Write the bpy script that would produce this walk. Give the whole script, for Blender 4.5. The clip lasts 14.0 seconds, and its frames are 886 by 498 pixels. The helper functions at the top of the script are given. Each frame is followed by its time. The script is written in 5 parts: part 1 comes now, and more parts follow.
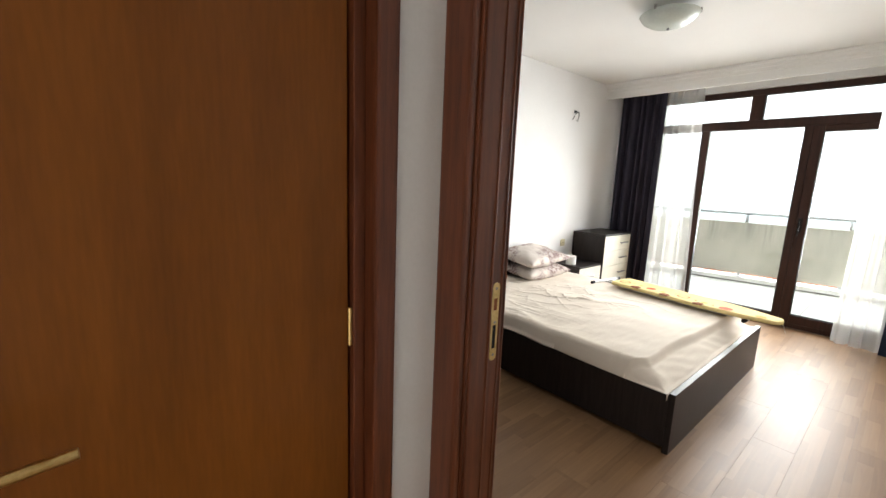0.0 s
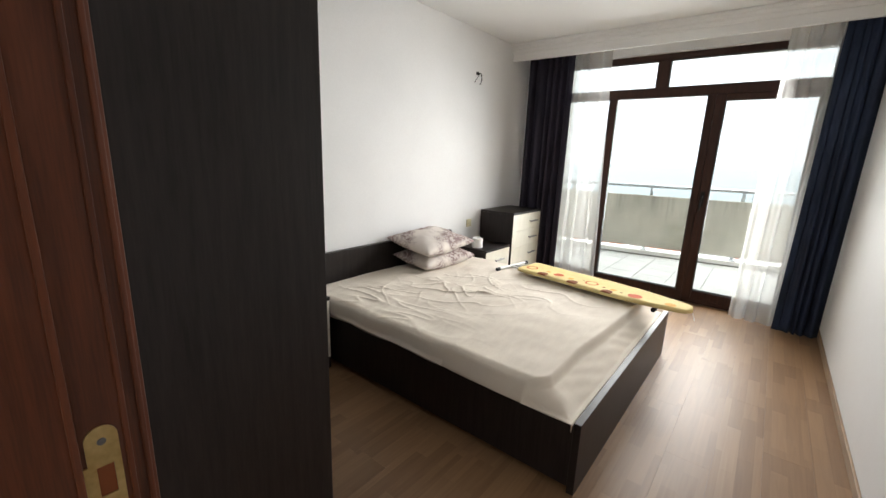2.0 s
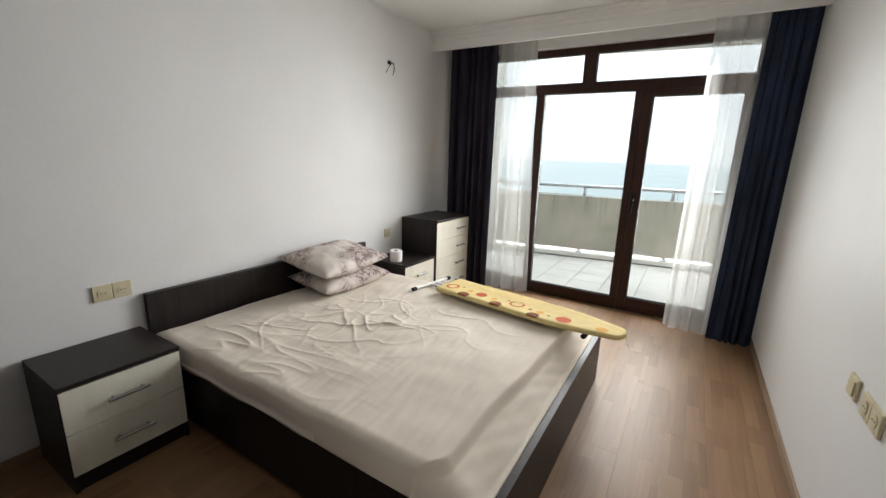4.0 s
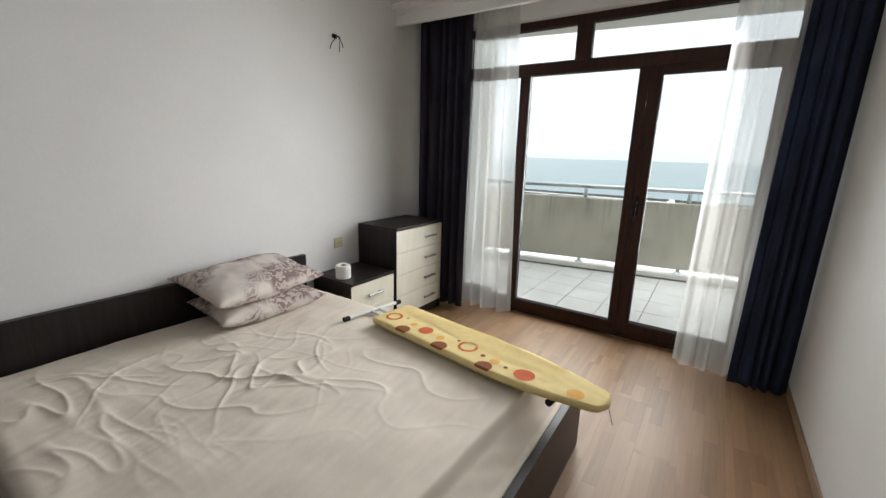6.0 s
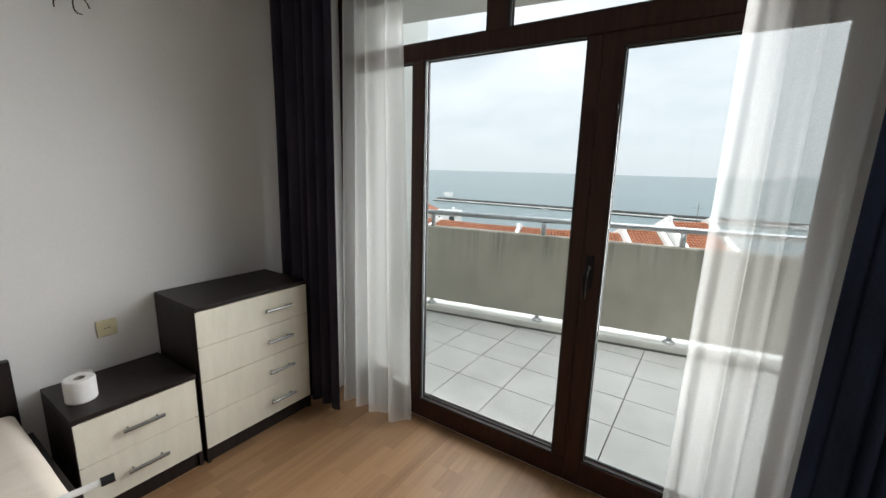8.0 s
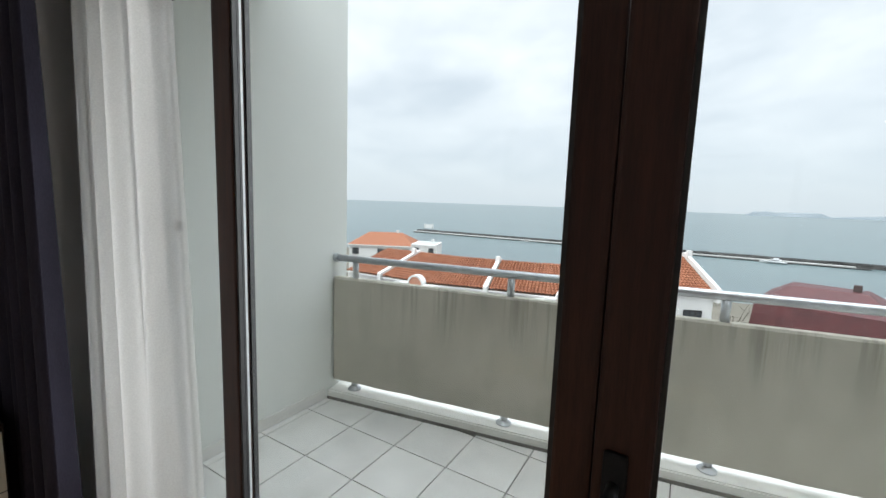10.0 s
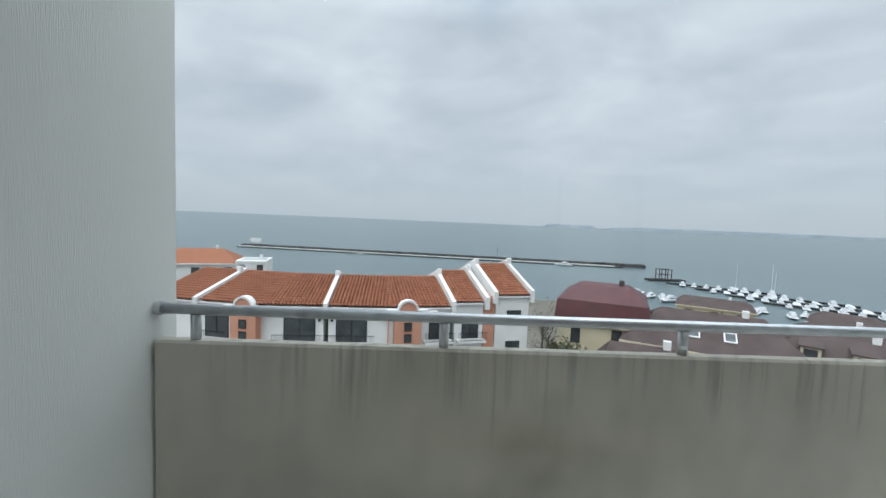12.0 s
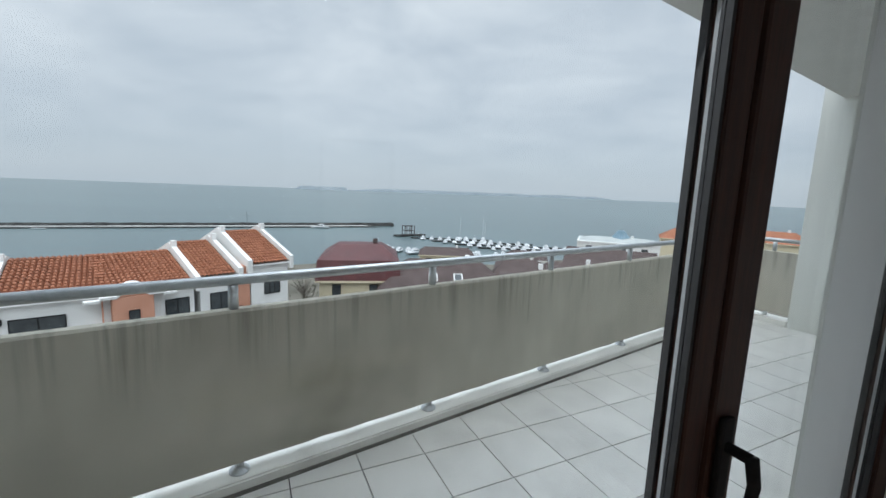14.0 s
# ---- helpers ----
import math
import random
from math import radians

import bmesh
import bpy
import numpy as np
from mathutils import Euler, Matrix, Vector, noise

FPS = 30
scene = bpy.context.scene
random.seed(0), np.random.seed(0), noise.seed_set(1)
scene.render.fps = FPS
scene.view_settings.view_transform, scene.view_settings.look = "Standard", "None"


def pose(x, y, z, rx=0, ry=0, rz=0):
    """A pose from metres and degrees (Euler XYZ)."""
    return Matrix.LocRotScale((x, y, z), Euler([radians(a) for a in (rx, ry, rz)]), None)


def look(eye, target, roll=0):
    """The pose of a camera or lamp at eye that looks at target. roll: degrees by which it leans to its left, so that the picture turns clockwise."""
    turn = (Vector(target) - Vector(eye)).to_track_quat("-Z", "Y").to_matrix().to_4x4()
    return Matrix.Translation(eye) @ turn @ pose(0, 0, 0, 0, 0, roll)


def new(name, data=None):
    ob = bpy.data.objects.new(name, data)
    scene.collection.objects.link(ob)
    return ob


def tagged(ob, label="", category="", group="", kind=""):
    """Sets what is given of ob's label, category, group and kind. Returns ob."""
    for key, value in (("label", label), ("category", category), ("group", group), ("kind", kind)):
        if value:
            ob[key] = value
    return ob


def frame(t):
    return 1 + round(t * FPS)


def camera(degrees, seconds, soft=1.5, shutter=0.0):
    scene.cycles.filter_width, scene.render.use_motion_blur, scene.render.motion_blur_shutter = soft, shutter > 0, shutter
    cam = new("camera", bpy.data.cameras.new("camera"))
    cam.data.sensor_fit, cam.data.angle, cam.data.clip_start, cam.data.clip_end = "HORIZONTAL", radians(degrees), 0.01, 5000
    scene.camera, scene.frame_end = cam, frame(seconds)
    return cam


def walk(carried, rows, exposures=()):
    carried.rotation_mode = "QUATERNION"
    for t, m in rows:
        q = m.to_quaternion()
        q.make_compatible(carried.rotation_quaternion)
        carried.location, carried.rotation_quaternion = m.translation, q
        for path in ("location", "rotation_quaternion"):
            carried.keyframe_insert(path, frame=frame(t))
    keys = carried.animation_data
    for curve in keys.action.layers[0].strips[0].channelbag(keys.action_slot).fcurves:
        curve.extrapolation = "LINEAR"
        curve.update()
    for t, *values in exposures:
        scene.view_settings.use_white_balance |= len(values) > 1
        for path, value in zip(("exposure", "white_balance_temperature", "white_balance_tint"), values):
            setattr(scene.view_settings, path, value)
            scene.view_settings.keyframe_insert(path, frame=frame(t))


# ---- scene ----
cam = camera(95.1, 14.0)
PATH = [
    (0, (0.016, 0.023, 1.414), (-1.472, 1.314, 1.069), 2.2),
    (0.5, (-0.052, 0.115, 1.425), (-1.42, 1.524, 1.043), 1.7),
    (1, (-0.12, 0.368, 1.383), (-1.409, 1.834, 0.947), 1.7),
    (1.5, (-0.146, 0.553, 1.389), (-1.403, 2.041, 0.937), 1.9),
    (2, (-0.199, 0.72, 1.414), (-1.414, 2.243, 0.96), 2.1),
    (2.5, (-0.199, 0.855, 1.474), (-1.302, 2.456, 1.006), 1.9),
    (3, (-0.219, 1.048, 1.471), (-1.183, 2.739, 1.012), 1.9),
    (5.5, (-0.288, 1.786, 1.423), (-1.384, 3.397, 0.97), 1.6),
    (6, (-0.252, 2.114, 1.426), (-1.326, 3.736, 0.963), 1.6),
    (6.5, (-0.25, 2.498, 1.46), (-1.308, 4.13, 0.997), 1.5),
    (7, (-0.248, 2.869, 1.475), (-1.312, 4.5, 1.019), 1.5),
    (7.5, (-0.263, 3.251, 1.502), (-1.339, 4.88, 1.067), 1.5),
    (8, (-0.309, 3.652, 1.512), (-1.394, 5.286, 1.119), 1.5),
    (10.5, (-0.867, 5.005, 1.5), (-1.820, 6.753, 1.306), 1.5),
    (11, (-1.085, 5.105, 1.518), (-1.855, 6.943, 1.349), 1.9),
    (11.5, (-1.197, 5.261, 1.521), (-1.742, 7.179, 1.364), 2.1),
    (12, (-1.298, 5.343, 1.514), (-1.581, 7.317, 1.368), 2.4),
    (12.5, (-1.388, 5.337, 1.528), (-1.375, 7.331, 1.379), 2.0),
    (13, (-1.439, 5.282, 1.555), (-1.092, 7.244, 1.372), 2.0),
    (13.5, (-1.432, 5.198, 1.532), (-0.779, 7.075, 1.306), 2.1),
    (14, (-1.45, 5.095, 1.51), (-0.593, 6.880, 1.227), 2.2),
]
EXPOSURE = [(0.0, 2.1, 6900, 10), (0.5, 1.85, 6850, 10), (1.0, 1.75, 6850, 10), (2.0, 1.68, 6850, 10), (3.0, 1.48, 6850, 10), (5.5, 1.12, 6750, 10), (6.5, 0.93, 6750, 10), (7.5, 0.76, 6750, 10), (8.2, 0.65, 6750, 10), (10.3, 0.52, 6500, 10), (11.0, 0.26, 6350, 10), (12.5, -0.02, 6280, 10), (13.2, -0.1, 6250, 10), (14.0, 0.05, 6250, 10)]
walk(cam, [(t, look(e, a, r)) for t, e, a, r in PATH], EXPOSURE)

# ---- world and sun: a bright overcast sky over the sea ----
world = bpy.data.worlds.new("overcast_sky")
scene.world = world
world.use_nodes = True
wn, wl = world.node_tree.nodes, world.node_tree.links
wn.clear()


def wnode(kind, **kw):
    n = wn.new(kind)
    for k, v in kw.items():
        n.inputs[k].default_value = v
    return n


sky = wn.new("ShaderNodeTexSky")
sky.sky_type, sky.sun_disc = "NISHITA", False
sky.sun_elevation, sky.sun_rotation = radians(52), radians(226)
coord = wn.new("ShaderNodeTexCoord")
sep = wn.new("ShaderNodeSeparateXYZ")
wl.new(coord.outputs["Generated"], sep.inputs[0])
lift = wn.new("ShaderNodeMath")
lift.operation = "MAXIMUM"
lift.inputs[1].default_value = 0.0
wl.new(sep.outputs["Z"], lift.inputs[0])
den = wn.new("ShaderNodeMath")
den.operation = "ADD"
den.inputs[1].default_value = 0.22
wl.new(lift.outputs[0], den.inputs[0])
flat = wn.new("ShaderNodeVectorMath")
flat.operation = "DIVIDE"
wl.new(coord.outputs["Generated"], flat.inputs[0])
wl.new(den.outputs[0], flat.inputs[1])
squash = wn.new("ShaderNodeMapping")
squash.inputs["Scale"].default_value = (1.0, 1.0, 0.0)
squash.inputs["Rotation"].default_value = (0, 0, radians(35))
wl.new(flat.outputs[0], squash.inputs[0])
cloud = wnode("ShaderNodeTexNoise", Scale=1.35, Detail=8.0, Roughness=0.55, Distortion=0.35)
wl.new(squash.outputs[0], cloud.inputs["Vector"])
streak = wn.new("ShaderNodeMapping")
streak.inputs["Scale"].default_value = (0.5, 1.7, 1.0)
wl.new(squash.outputs[0], streak.inputs[0])
cloud2 = wnode("ShaderNodeTexNoise", Scale=2.6, Detail=5.0, Roughness=0.5)
wl.new(streak.outputs[0], cloud2.inputs["Vector"])
both = wn.new("ShaderNodeMix")
both.inputs[0].default_value = 0.18
wl.new(cloud.outputs["Fac"], both.inputs[2])
wl.new(cloud2.outputs["Fac"], both.inputs[3])
tone = wn.new("ShaderNodeValToRGB")
tone.color_ramp.elements[0].position, tone.color_ramp.elements[0].color = 0.33, (0.485, 0.55, 0.625, 1)
tone.color_ramp.elements[1].position, tone.color_ramp.elements[1].color = 0.66, (0.80, 0.84, 0.88, 1)
wl.new(both.outputs[0], tone.inputs[0])
haze = wn.new("ShaderNodeMapRange")
haze.inputs["From Min"].default_value, haze.inputs["From Max"].default_value = 0.0, 0.32
haze.inputs["To Min"].default_value, haze.inputs["To Max"].default_value = 0.0, 1.0
wl.new(sep.outputs["Z"], haze.inputs["Value"])
band = wn.new("ShaderNodeMix")
band.data_type = "RGBA"
band.inputs[6].default_value = (0.515, 0.575, 0.635, 1)
wl.new(haze.outputs[0], band.inputs[0])
wl.new(tone.outputs[0], band.inputs[7])
bright = wn.new("ShaderNodeVectorMath")
bright.operation = "SCALE"
dome = wn.new("ShaderNodeMapRange")  # an overcast sky is brightest overhead
dome.inputs["From Min"].default_value, dome.inputs["From Max"].default_value = 0.42, 1.0
dome.inputs["To Min"].default_value, dome.inputs["To Max"].default_value = 10.4, 40.0
wl.new(sep.outputs["Z"], dome.inputs["Value"])
wl.new(dome.outputs[0], bright.inputs["Scale"])
wl.new(band.outputs[2], bright.inputs[0])
veil = wn.new("ShaderNodeMix")
veil.data_type = "RGBA"
veil.inputs[0].default_value = 0.93
wl.new(sky.outputs[0], veil.inputs[6])
wl.new(bright.outputs[0], veil.inputs[7])
back = wnode("ShaderNodeBackground", Strength=0.1)
wl.new(veil.outputs[2], back.inputs["Color"])
wl.new(back.outputs[0], wn.new("ShaderNodeOutputWorld").inputs[0])

sun = new("sun", bpy.data.lights.new("sun", "SUN"))
sun.data.energy, sun.data.angle, sun.data.color = 1.5, radians(60), (1.0, 0.97, 0.92)
sun.matrix_basis = look((-34, -22, 64), (0, 10, 0))

window_fill_light = new("window_fill_light", bpy.data.lights.new("window_fill_light", "AREA"))  # area lamp added to strengthen the sky's light through the balcony window
window_fill_light.data.shape, window_fill_light.data.size, window_fill_light.data.size_y = "RECTANGLE", 1.6, 1.7
window_fill_light.data.spread = radians(115)
window_fill_light.data.energy, window_fill_light.data.color = 22.0, (0.955, 0.985, 1.02)
window_fill_light.matrix_basis = look((-1.0, 5.63, 1.45), (-1.35, 3.62, 0.80))

hall_fill_light = new("hall_fill_light", bpy.data.lights.new("hall_fill_light", "AREA"))  # unseen lamp added to brighten the hall, set in an added opening
hall_fill_light.data.shape, hall_fill_light.data.size, hall_fill_light.data.size_y = "RECTANGLE", 0.9, 1.9
hall_fill_light.data.energy, hall_fill_light.data.color = 2.0, (1.0, 0.93, 0.83)
hall_fill_light.matrix_basis = look((0.1, -1.36, 1.05), (0.1, 1.0, 1.05))


# ---- materials ----
def principled(name, color, rough=0.6, metal=0.0, spec=0.5):
    m = bpy.data.materials.new(name)
    m.use_nodes = True
    b = m.node_tree.nodes["Principled BSDF"]
    b.inputs["Base Color"].default_value = (*color, 1)
    b.inputs["Roughness"].default_value = rough
    b.inputs["Metallic"].default_value = metal
    b.inputs["Specular IOR Level"].default_value = spec
    return m, m.node_tree.nodes, m.node_tree.links, b


def textured(name, dark, light, rough=0.6, scale=4.0, stretch=(1, 1, 1), bump=0.1, fine=60.0, spec=0.5, lo=0.35, hi=0.65, depth=0.002, metal=0.0, random_tint=0.0, space="Object"):
    """Two-scale noise colour with a fine relief, at real size."""
    m, n, l, b = principled(name, light, rough, metal, spec)
    tc = n.new("ShaderNodeTexCoord")
    mp = n.new("ShaderNodeMapping")
    mp.inputs["Scale"].default_value = stretch
    l.new(tc.outputs[space], mp.inputs[0])
    vec = mp.outputs[0]
    if random_tint:
        info = n.new("ShaderNodeObjectInfo")
        off = n.new("ShaderNodeVectorMath")
        off.operation = "SCALE"
        off.inputs[0].default_value = (37.0, 91.0, 53.0)
        l.new(info.outputs["Random"], off.inputs["Scale"])
        add = n.new("ShaderNodeVectorMath")
        l.new(vec, add.inputs[0])
        l.new(off.outputs[0], add.inputs[1])
        vec = add.outputs[0]
    big = n.new("ShaderNodeTexNoise")
    big.inputs["Scale"].default_value, big.inputs["Detail"].default_value = scale, 6.0
    l.new(vec, big.inputs["Vector"])
    small = n.new("ShaderNodeTexNoise")
    small.inputs["Scale"].default_value, small.inputs["Detail"].default_value = fine, 4.0
    l.new(vec, small.inputs["Vector"])
    mix = n.new("ShaderNodeMix")
    mix.inputs[0].default_value = 0.35
    l.new(big.outputs["Fac"], mix.inputs[2])
    l.new(small.outputs["Fac"], mix.inputs[3])
    ramp = n.new("ShaderNodeValToRGB")
    ramp.color_ramp.elements[0].position, ramp.color_ramp.elements[0].color = lo, (*dark, 1)
    ramp.color_ramp.elements[1].position, ramp.color_ramp.elements[1].color = hi, (*light, 1)
    l.new(mix.outputs[0], ramp.inputs[0])
    out = ramp.outputs[0]
    if random_tint:
        hsv = n.new("ShaderNodeHueSaturation")
        rng = n.new("ShaderNodeMapRange")
        rng.inputs["To Min"].default_value, rng.inputs["To Max"].default_value = 1 - random_tint, 1 + random_tint
        l.new(info.outputs["Random"], rng.inputs["Value"])
        l.new(rng.outputs[0], hsv.inputs["Value"])
        l.new(out, hsv.inputs["Color"])
        out = hsv.outputs[0]
    l.new(out, b.inputs["Base Color"])
    if bump:
        bp = n.new("ShaderNodeBump")
        bp.inputs["Strength"].default_value, bp.inputs["Distance"].default_value = bump, depth
        l.new(small.outputs["Fac"], bp.inputs["Height"])
        l.new(bp.outputs[0], b.inputs["Normal"])
    return m


M_WALL = textured("white_wall_paint", (0.795, 0.795, 0.79), (0.855, 0.855, 0.85), 0.55, 1.5, bump=0.12, fine=90, depth=0.001, spec=0.3)
M_CEIL = textured("white_ceiling_paint", (0.84, 0.84, 0.83), (0.89, 0.89, 0.88), 0.8, 1.2, bump=0.06, fine=120, depth=0.001, spec=0.2)
M_WENGE = textured("wenge_laminate", (0.010, 0.007, 0.0065), (0.026, 0.019, 0.018), 0.42, 6.0, (8, 8, 0.6), 0.08, 30, depth=0.0006, spec=0.32)
M_CREAM = textured("cream_laminate", (0.72, 0.69, 0.585), (0.81, 0.78, 0.67), 0.4, 5.0, (4, 4, 0.8), 0.05, 60, depth=0.0004)
M_STEEL = textured("brushed_steel", (0.24, 0.24, 0.24), (0.36, 0.36, 0.36), 0.28, 20, (1, 1, 8), 0.05, 90, metal=1.0)
M_BRASS = textured("worn_brass", (0.52, 0.36, 0.14), (0.72, 0.54, 0.25), 0.3, 30, bump=0.08, fine=120, metal=1.0)
M_BLACK = textured("black_plastic", (0.012, 0.012, 0.013), (0.018, 0.018, 0.019), 0.7, 40, bump=0.05, fine=200, spec=0.2)
M_GASKET = textured("black_rubber", (0.010, 0.010, 0.011), (0.02, 0.02, 0.021), 0.55, 30, bump=0.05)
M_SPACER = textured("aluminium_spacer", (0.38, 0.39, 0.40), (0.48, 0.49, 0.50), 0.5, 20, bump=0.03)
M_FRAME = textured("brown_wood_window_paint", (0.023, 0.0085, 0.006), (0.052, 0.0185, 0.0115), 0.5, 5.0, (12, 12, 0.8), 0.1, 40, depth=0.0008, spec=0.3)
M_JAMB = textured("mahogany_door_frame", (0.080, 0.021, 0.008), (0.180, 0.052, 0.020), 0.36, 4.0, (16, 16, 0.8), 0.1, 30, depth=0.0008)
M_DOOR = textured("orange_brown_veneer", (0.145, 0.044, 0.004), (0.265, 0.085, 0.009), 0.42, 3.2, (5, 5, 0.55), 0.1, 26, depth=0.0006, lo=0.25, hi=0.78, spec=0.3)
M_SOCKET = textured("cream_plastic", (0.60, 0.54, 0.35), (0.69, 0.63, 0.43), 0.4, 30, bump=0.03, fine=200)
M_NAVY = textured("navy_curtain_cloth", (0.015, 0.021, 0.040), (0.030, 0.045, 0.088), 0.85, 9, (1, 1, 0.3), 0.35, 350, depth=0.002, spec=0.2)
# the navy cloth again, with the left curtain's duller light put into its colour
M_NAVY_DULL = textured("navy_curtain_cloth_dulled", (0.019, 0.017, 0.026), (0.040, 0.036, 0.056), 0.85, 9, (1, 1, 0.3), 0.35, 350, depth=0.002, spec=0.2)
M_SHEET = textured("beige_jersey_sheet", (0.73, 0.655, 0.563), (0.82, 0.745, 0.652), 0.85, 3.0, bump=0.25, fine=260, depth=0.0015, spec=0.2)
M_WHITE = textured("white_enamel", (0.70, 0.70, 0.69), (0.80, 0.80, 0.79), 0.35, 12, bump=0.03, fine=150)
M_PAPER = textured("white_tissue", (0.78, 0.77, 0.75), (0.86, 0.85, 0.83), 0.9, 25, bump=0.35, fine=180, depth=0.002)
M_CARD = textured("grey_cardboard", (0.32, 0.29, 0.25), (0.42, 0.38, 0.33), 0.9, 30, bump=0.1)
M_BOARDCARCASS = textured("chipboard_edge", (0.30, 0.22, 0.15), (0.42, 0.33, 0.23), 0.7, 30, bump=0.2)
M_BASE = textured("oak_skirting", (0.26, 0.165, 0.095), (0.38, 0.26, 0.16), 0.45, 5, (2, 0.3, 8), 0.1, 30, depth=0.0008)
M_STUCCO = textured("combed_stucco", (0.730, 0.740, 0.703), (0.772, 0.782, 0.742), 0.9, 3.5, (14, 14, 0.7), 0.3, 22, depth=0.006, spec=0.2)
M_CURBFACE = textured("dirty_cement_face", (0.13, 0.125, 0.115), (0.33, 0.32, 0.29), 0.9, 3.5, (1, 1, 2.5), 0.4, 40, spec=0.2)
M_CURB = textured("white_painted_curb", (0.62, 0.61, 0.57), (0.88, 0.87, 0.83), 0.6, 5, bump=0.2, fine=60, lo=0.25, hi=0.5)
M_GALV = textured("galvanised_tube", (0.45, 0.47, 0.49), (0.62, 0.64, 0.66), 0.42, 18, bump=0.06, fine=90, metal=0.85)
M_TILE = textured("pale_balcony_tile", (0.58, 0.57, 0.54), (0.79, 0.775, 0.74), 0.33, 4, bump=0.08, fine=70, depth=0.001, random_tint=0.04, lo=0.25, hi=0.6)
M_GROUT = textured("dark_grout", (0.055, 0.055, 0.052), (0.17, 0.165, 0.155), 0.9, 7, bump=0.3, fine=120)
M_ROOF = textured("terracotta_roof", (0.20, 0.074, 0.040), (0.36, 0.155, 0.090), 0.8, 1.6, bump=0.3, fine=9, depth=0.02, spec=0.2)
M_MAROON = textured("maroon_sheet_roof", (0.055, 0.013, 0.014), (0.095, 0.022, 0.023), 0.55, 0.8, bump=0.2, fine=8, depth=0.02)
M_BROWNROOF = textured("dark_shingle_roof", (0.060, 0.044, 0.042), (0.105, 0.080, 0.076), 0.85, 0.7, bump=0.4, fine=6, depth=0.03, spec=0.2)
M_FACADE = textured("white_render_facade", (0.60, 0.60, 0.59), (0.74, 0.735, 0.72), 0.85, 0.6, bump=0.1, fine=8, depth=0.01, spec=0.2)
M_SALMON = textured("salmon_render_facade", (0.44, 0.215, 0.145), (0.54, 0.285, 0.20), 0.85, 0.6, bump=0.1, fine=8, depth=0.01, spec=0.2)
M_CREAMWALL = textured("cream_render_facade", (0.50, 0.44, 0.31), (0.60, 0.54, 0.40), 0.85, 0.5, bump=0.1, fine=8, depth=0.01, spec=0.2)
M_DARKGLASS = textured("dark_window_glass", (0.03, 0.035, 0.04), (0.07, 0.08, 0.085), 0.12, 0.6, bump=0.0, fine=3)
M_BLUEGLASS = textured("blue_roof_glass", (0.10, 0.17, 0.22), (0.20, 0.29, 0.35), 0.15, 0.8, bump=0.0, fine=3)
M_GROUND = textured("town_ground", (0.09, 0.085, 0.07), (0.20, 0.185, 0.155), 0.95, 0.05, bump=0.3, fine=1.5, depth=0.1, spec=0.1)
M_ROCK = textured("breakwater_stone", (0.014, 0.014, 0.014), (0.06, 0.06, 0.058), 0.9, 0.3, bump=0.5, fine=2.0, depth=0.3, spec=0.2)
M_QUAY = textured("pale_quay_concrete", (0.34, 0.34, 0.33), (0.48, 0.48, 0.46), 0.9, 0.2, bump=0.2, fine=2.0, depth=0.05, spec=0.2)
M_PALEROOF = textured("pale_flat_roofing", (0.30, 0.32, 0.32), (0.42, 0.44, 0.43), 0.9, 0.3, bump=0.2, fine=3.0, depth=0.03, spec=0.2)
M_BOAT = textured("white_boat_hull", (0.52, 0.54, 0.56), (0.70, 0.71, 0.72), 0.4, 1.0, bump=0.0)
M_BARK = textured("grey_bark", (0.07, 0.06, 0.05), (0.15, 0.13, 0.11), 0.95, 3, bump=0.5, fine=20, depth=0.01)
M_LEAF = textured("olive_foliage", (0.045, 0.055, 0.028), (0.10, 0.105, 0.06), 0.8, 2.0, bump=0.0, fine=10)
# far land: the haze in front of it is put into the base colour
M_HILL = textured("haze_tinted_hill", (0.17, 0.20, 0.22), (0.22, 0.25, 0.27), 1.0, 0.004, bump=0.0, fine=0.02, spec=0.0)
M_CABLE = textured("black_cable", (0.02, 0.02, 0.02), (0.04, 0.04, 0.04), 0.5, 40, bump=0.0)


def sea_material():
    m, n, l, b = principled("grey_green_sea", (0.06, 0.10, 0.115), 0.28, 0.0, 0.5)
    tc = n.new("ShaderNodeTexCoord")
    mp = n.new("ShaderNodeMapping")
    mp.inputs["Scale"].default_value = (0.35, 1.0, 1.0)
    l.new(tc.outputs["Object"], mp.inputs[0])
    a = n.new("ShaderNodeTexNoise")
    a.inputs["Scale"].default_value, a.inputs["Detail"].default_value = 0.006, 5
    l.new(mp.outputs[0], a.inputs["Vector"])
    r = n.new("ShaderNodeValToRGB")
    r.color_ramp.elements[0].position, r.color_ramp.elements[0].color = 0.35, (0.048, 0.082, 0.090, 1)
    r.color_ramp.elements[1].position, r.color_ramp.elements[1].color = 0.65, (0.072, 0.116, 0.122, 1)
    l.new(a.outputs["Fac"], r.inputs[0])
    l.new(r.outputs[0], b.inputs["Base Color"])
    w = n.new("ShaderNodeTexNoise")
    w.inputs["Scale"].default_value, w.inputs["Detail"].default_value = 0.5, 6
    l.new(mp.outputs[0], w.inputs["Vector"])
    bp = n.new("ShaderNodeBump")
    bp.inputs["Strength"].default_value, bp.inputs["Distance"].default_value = 0.3, 0.3
    l.new(w.outputs["Fac"], bp.inputs["Height"])
    l.new(bp.outputs[0], b.inputs["Normal"])
    return m


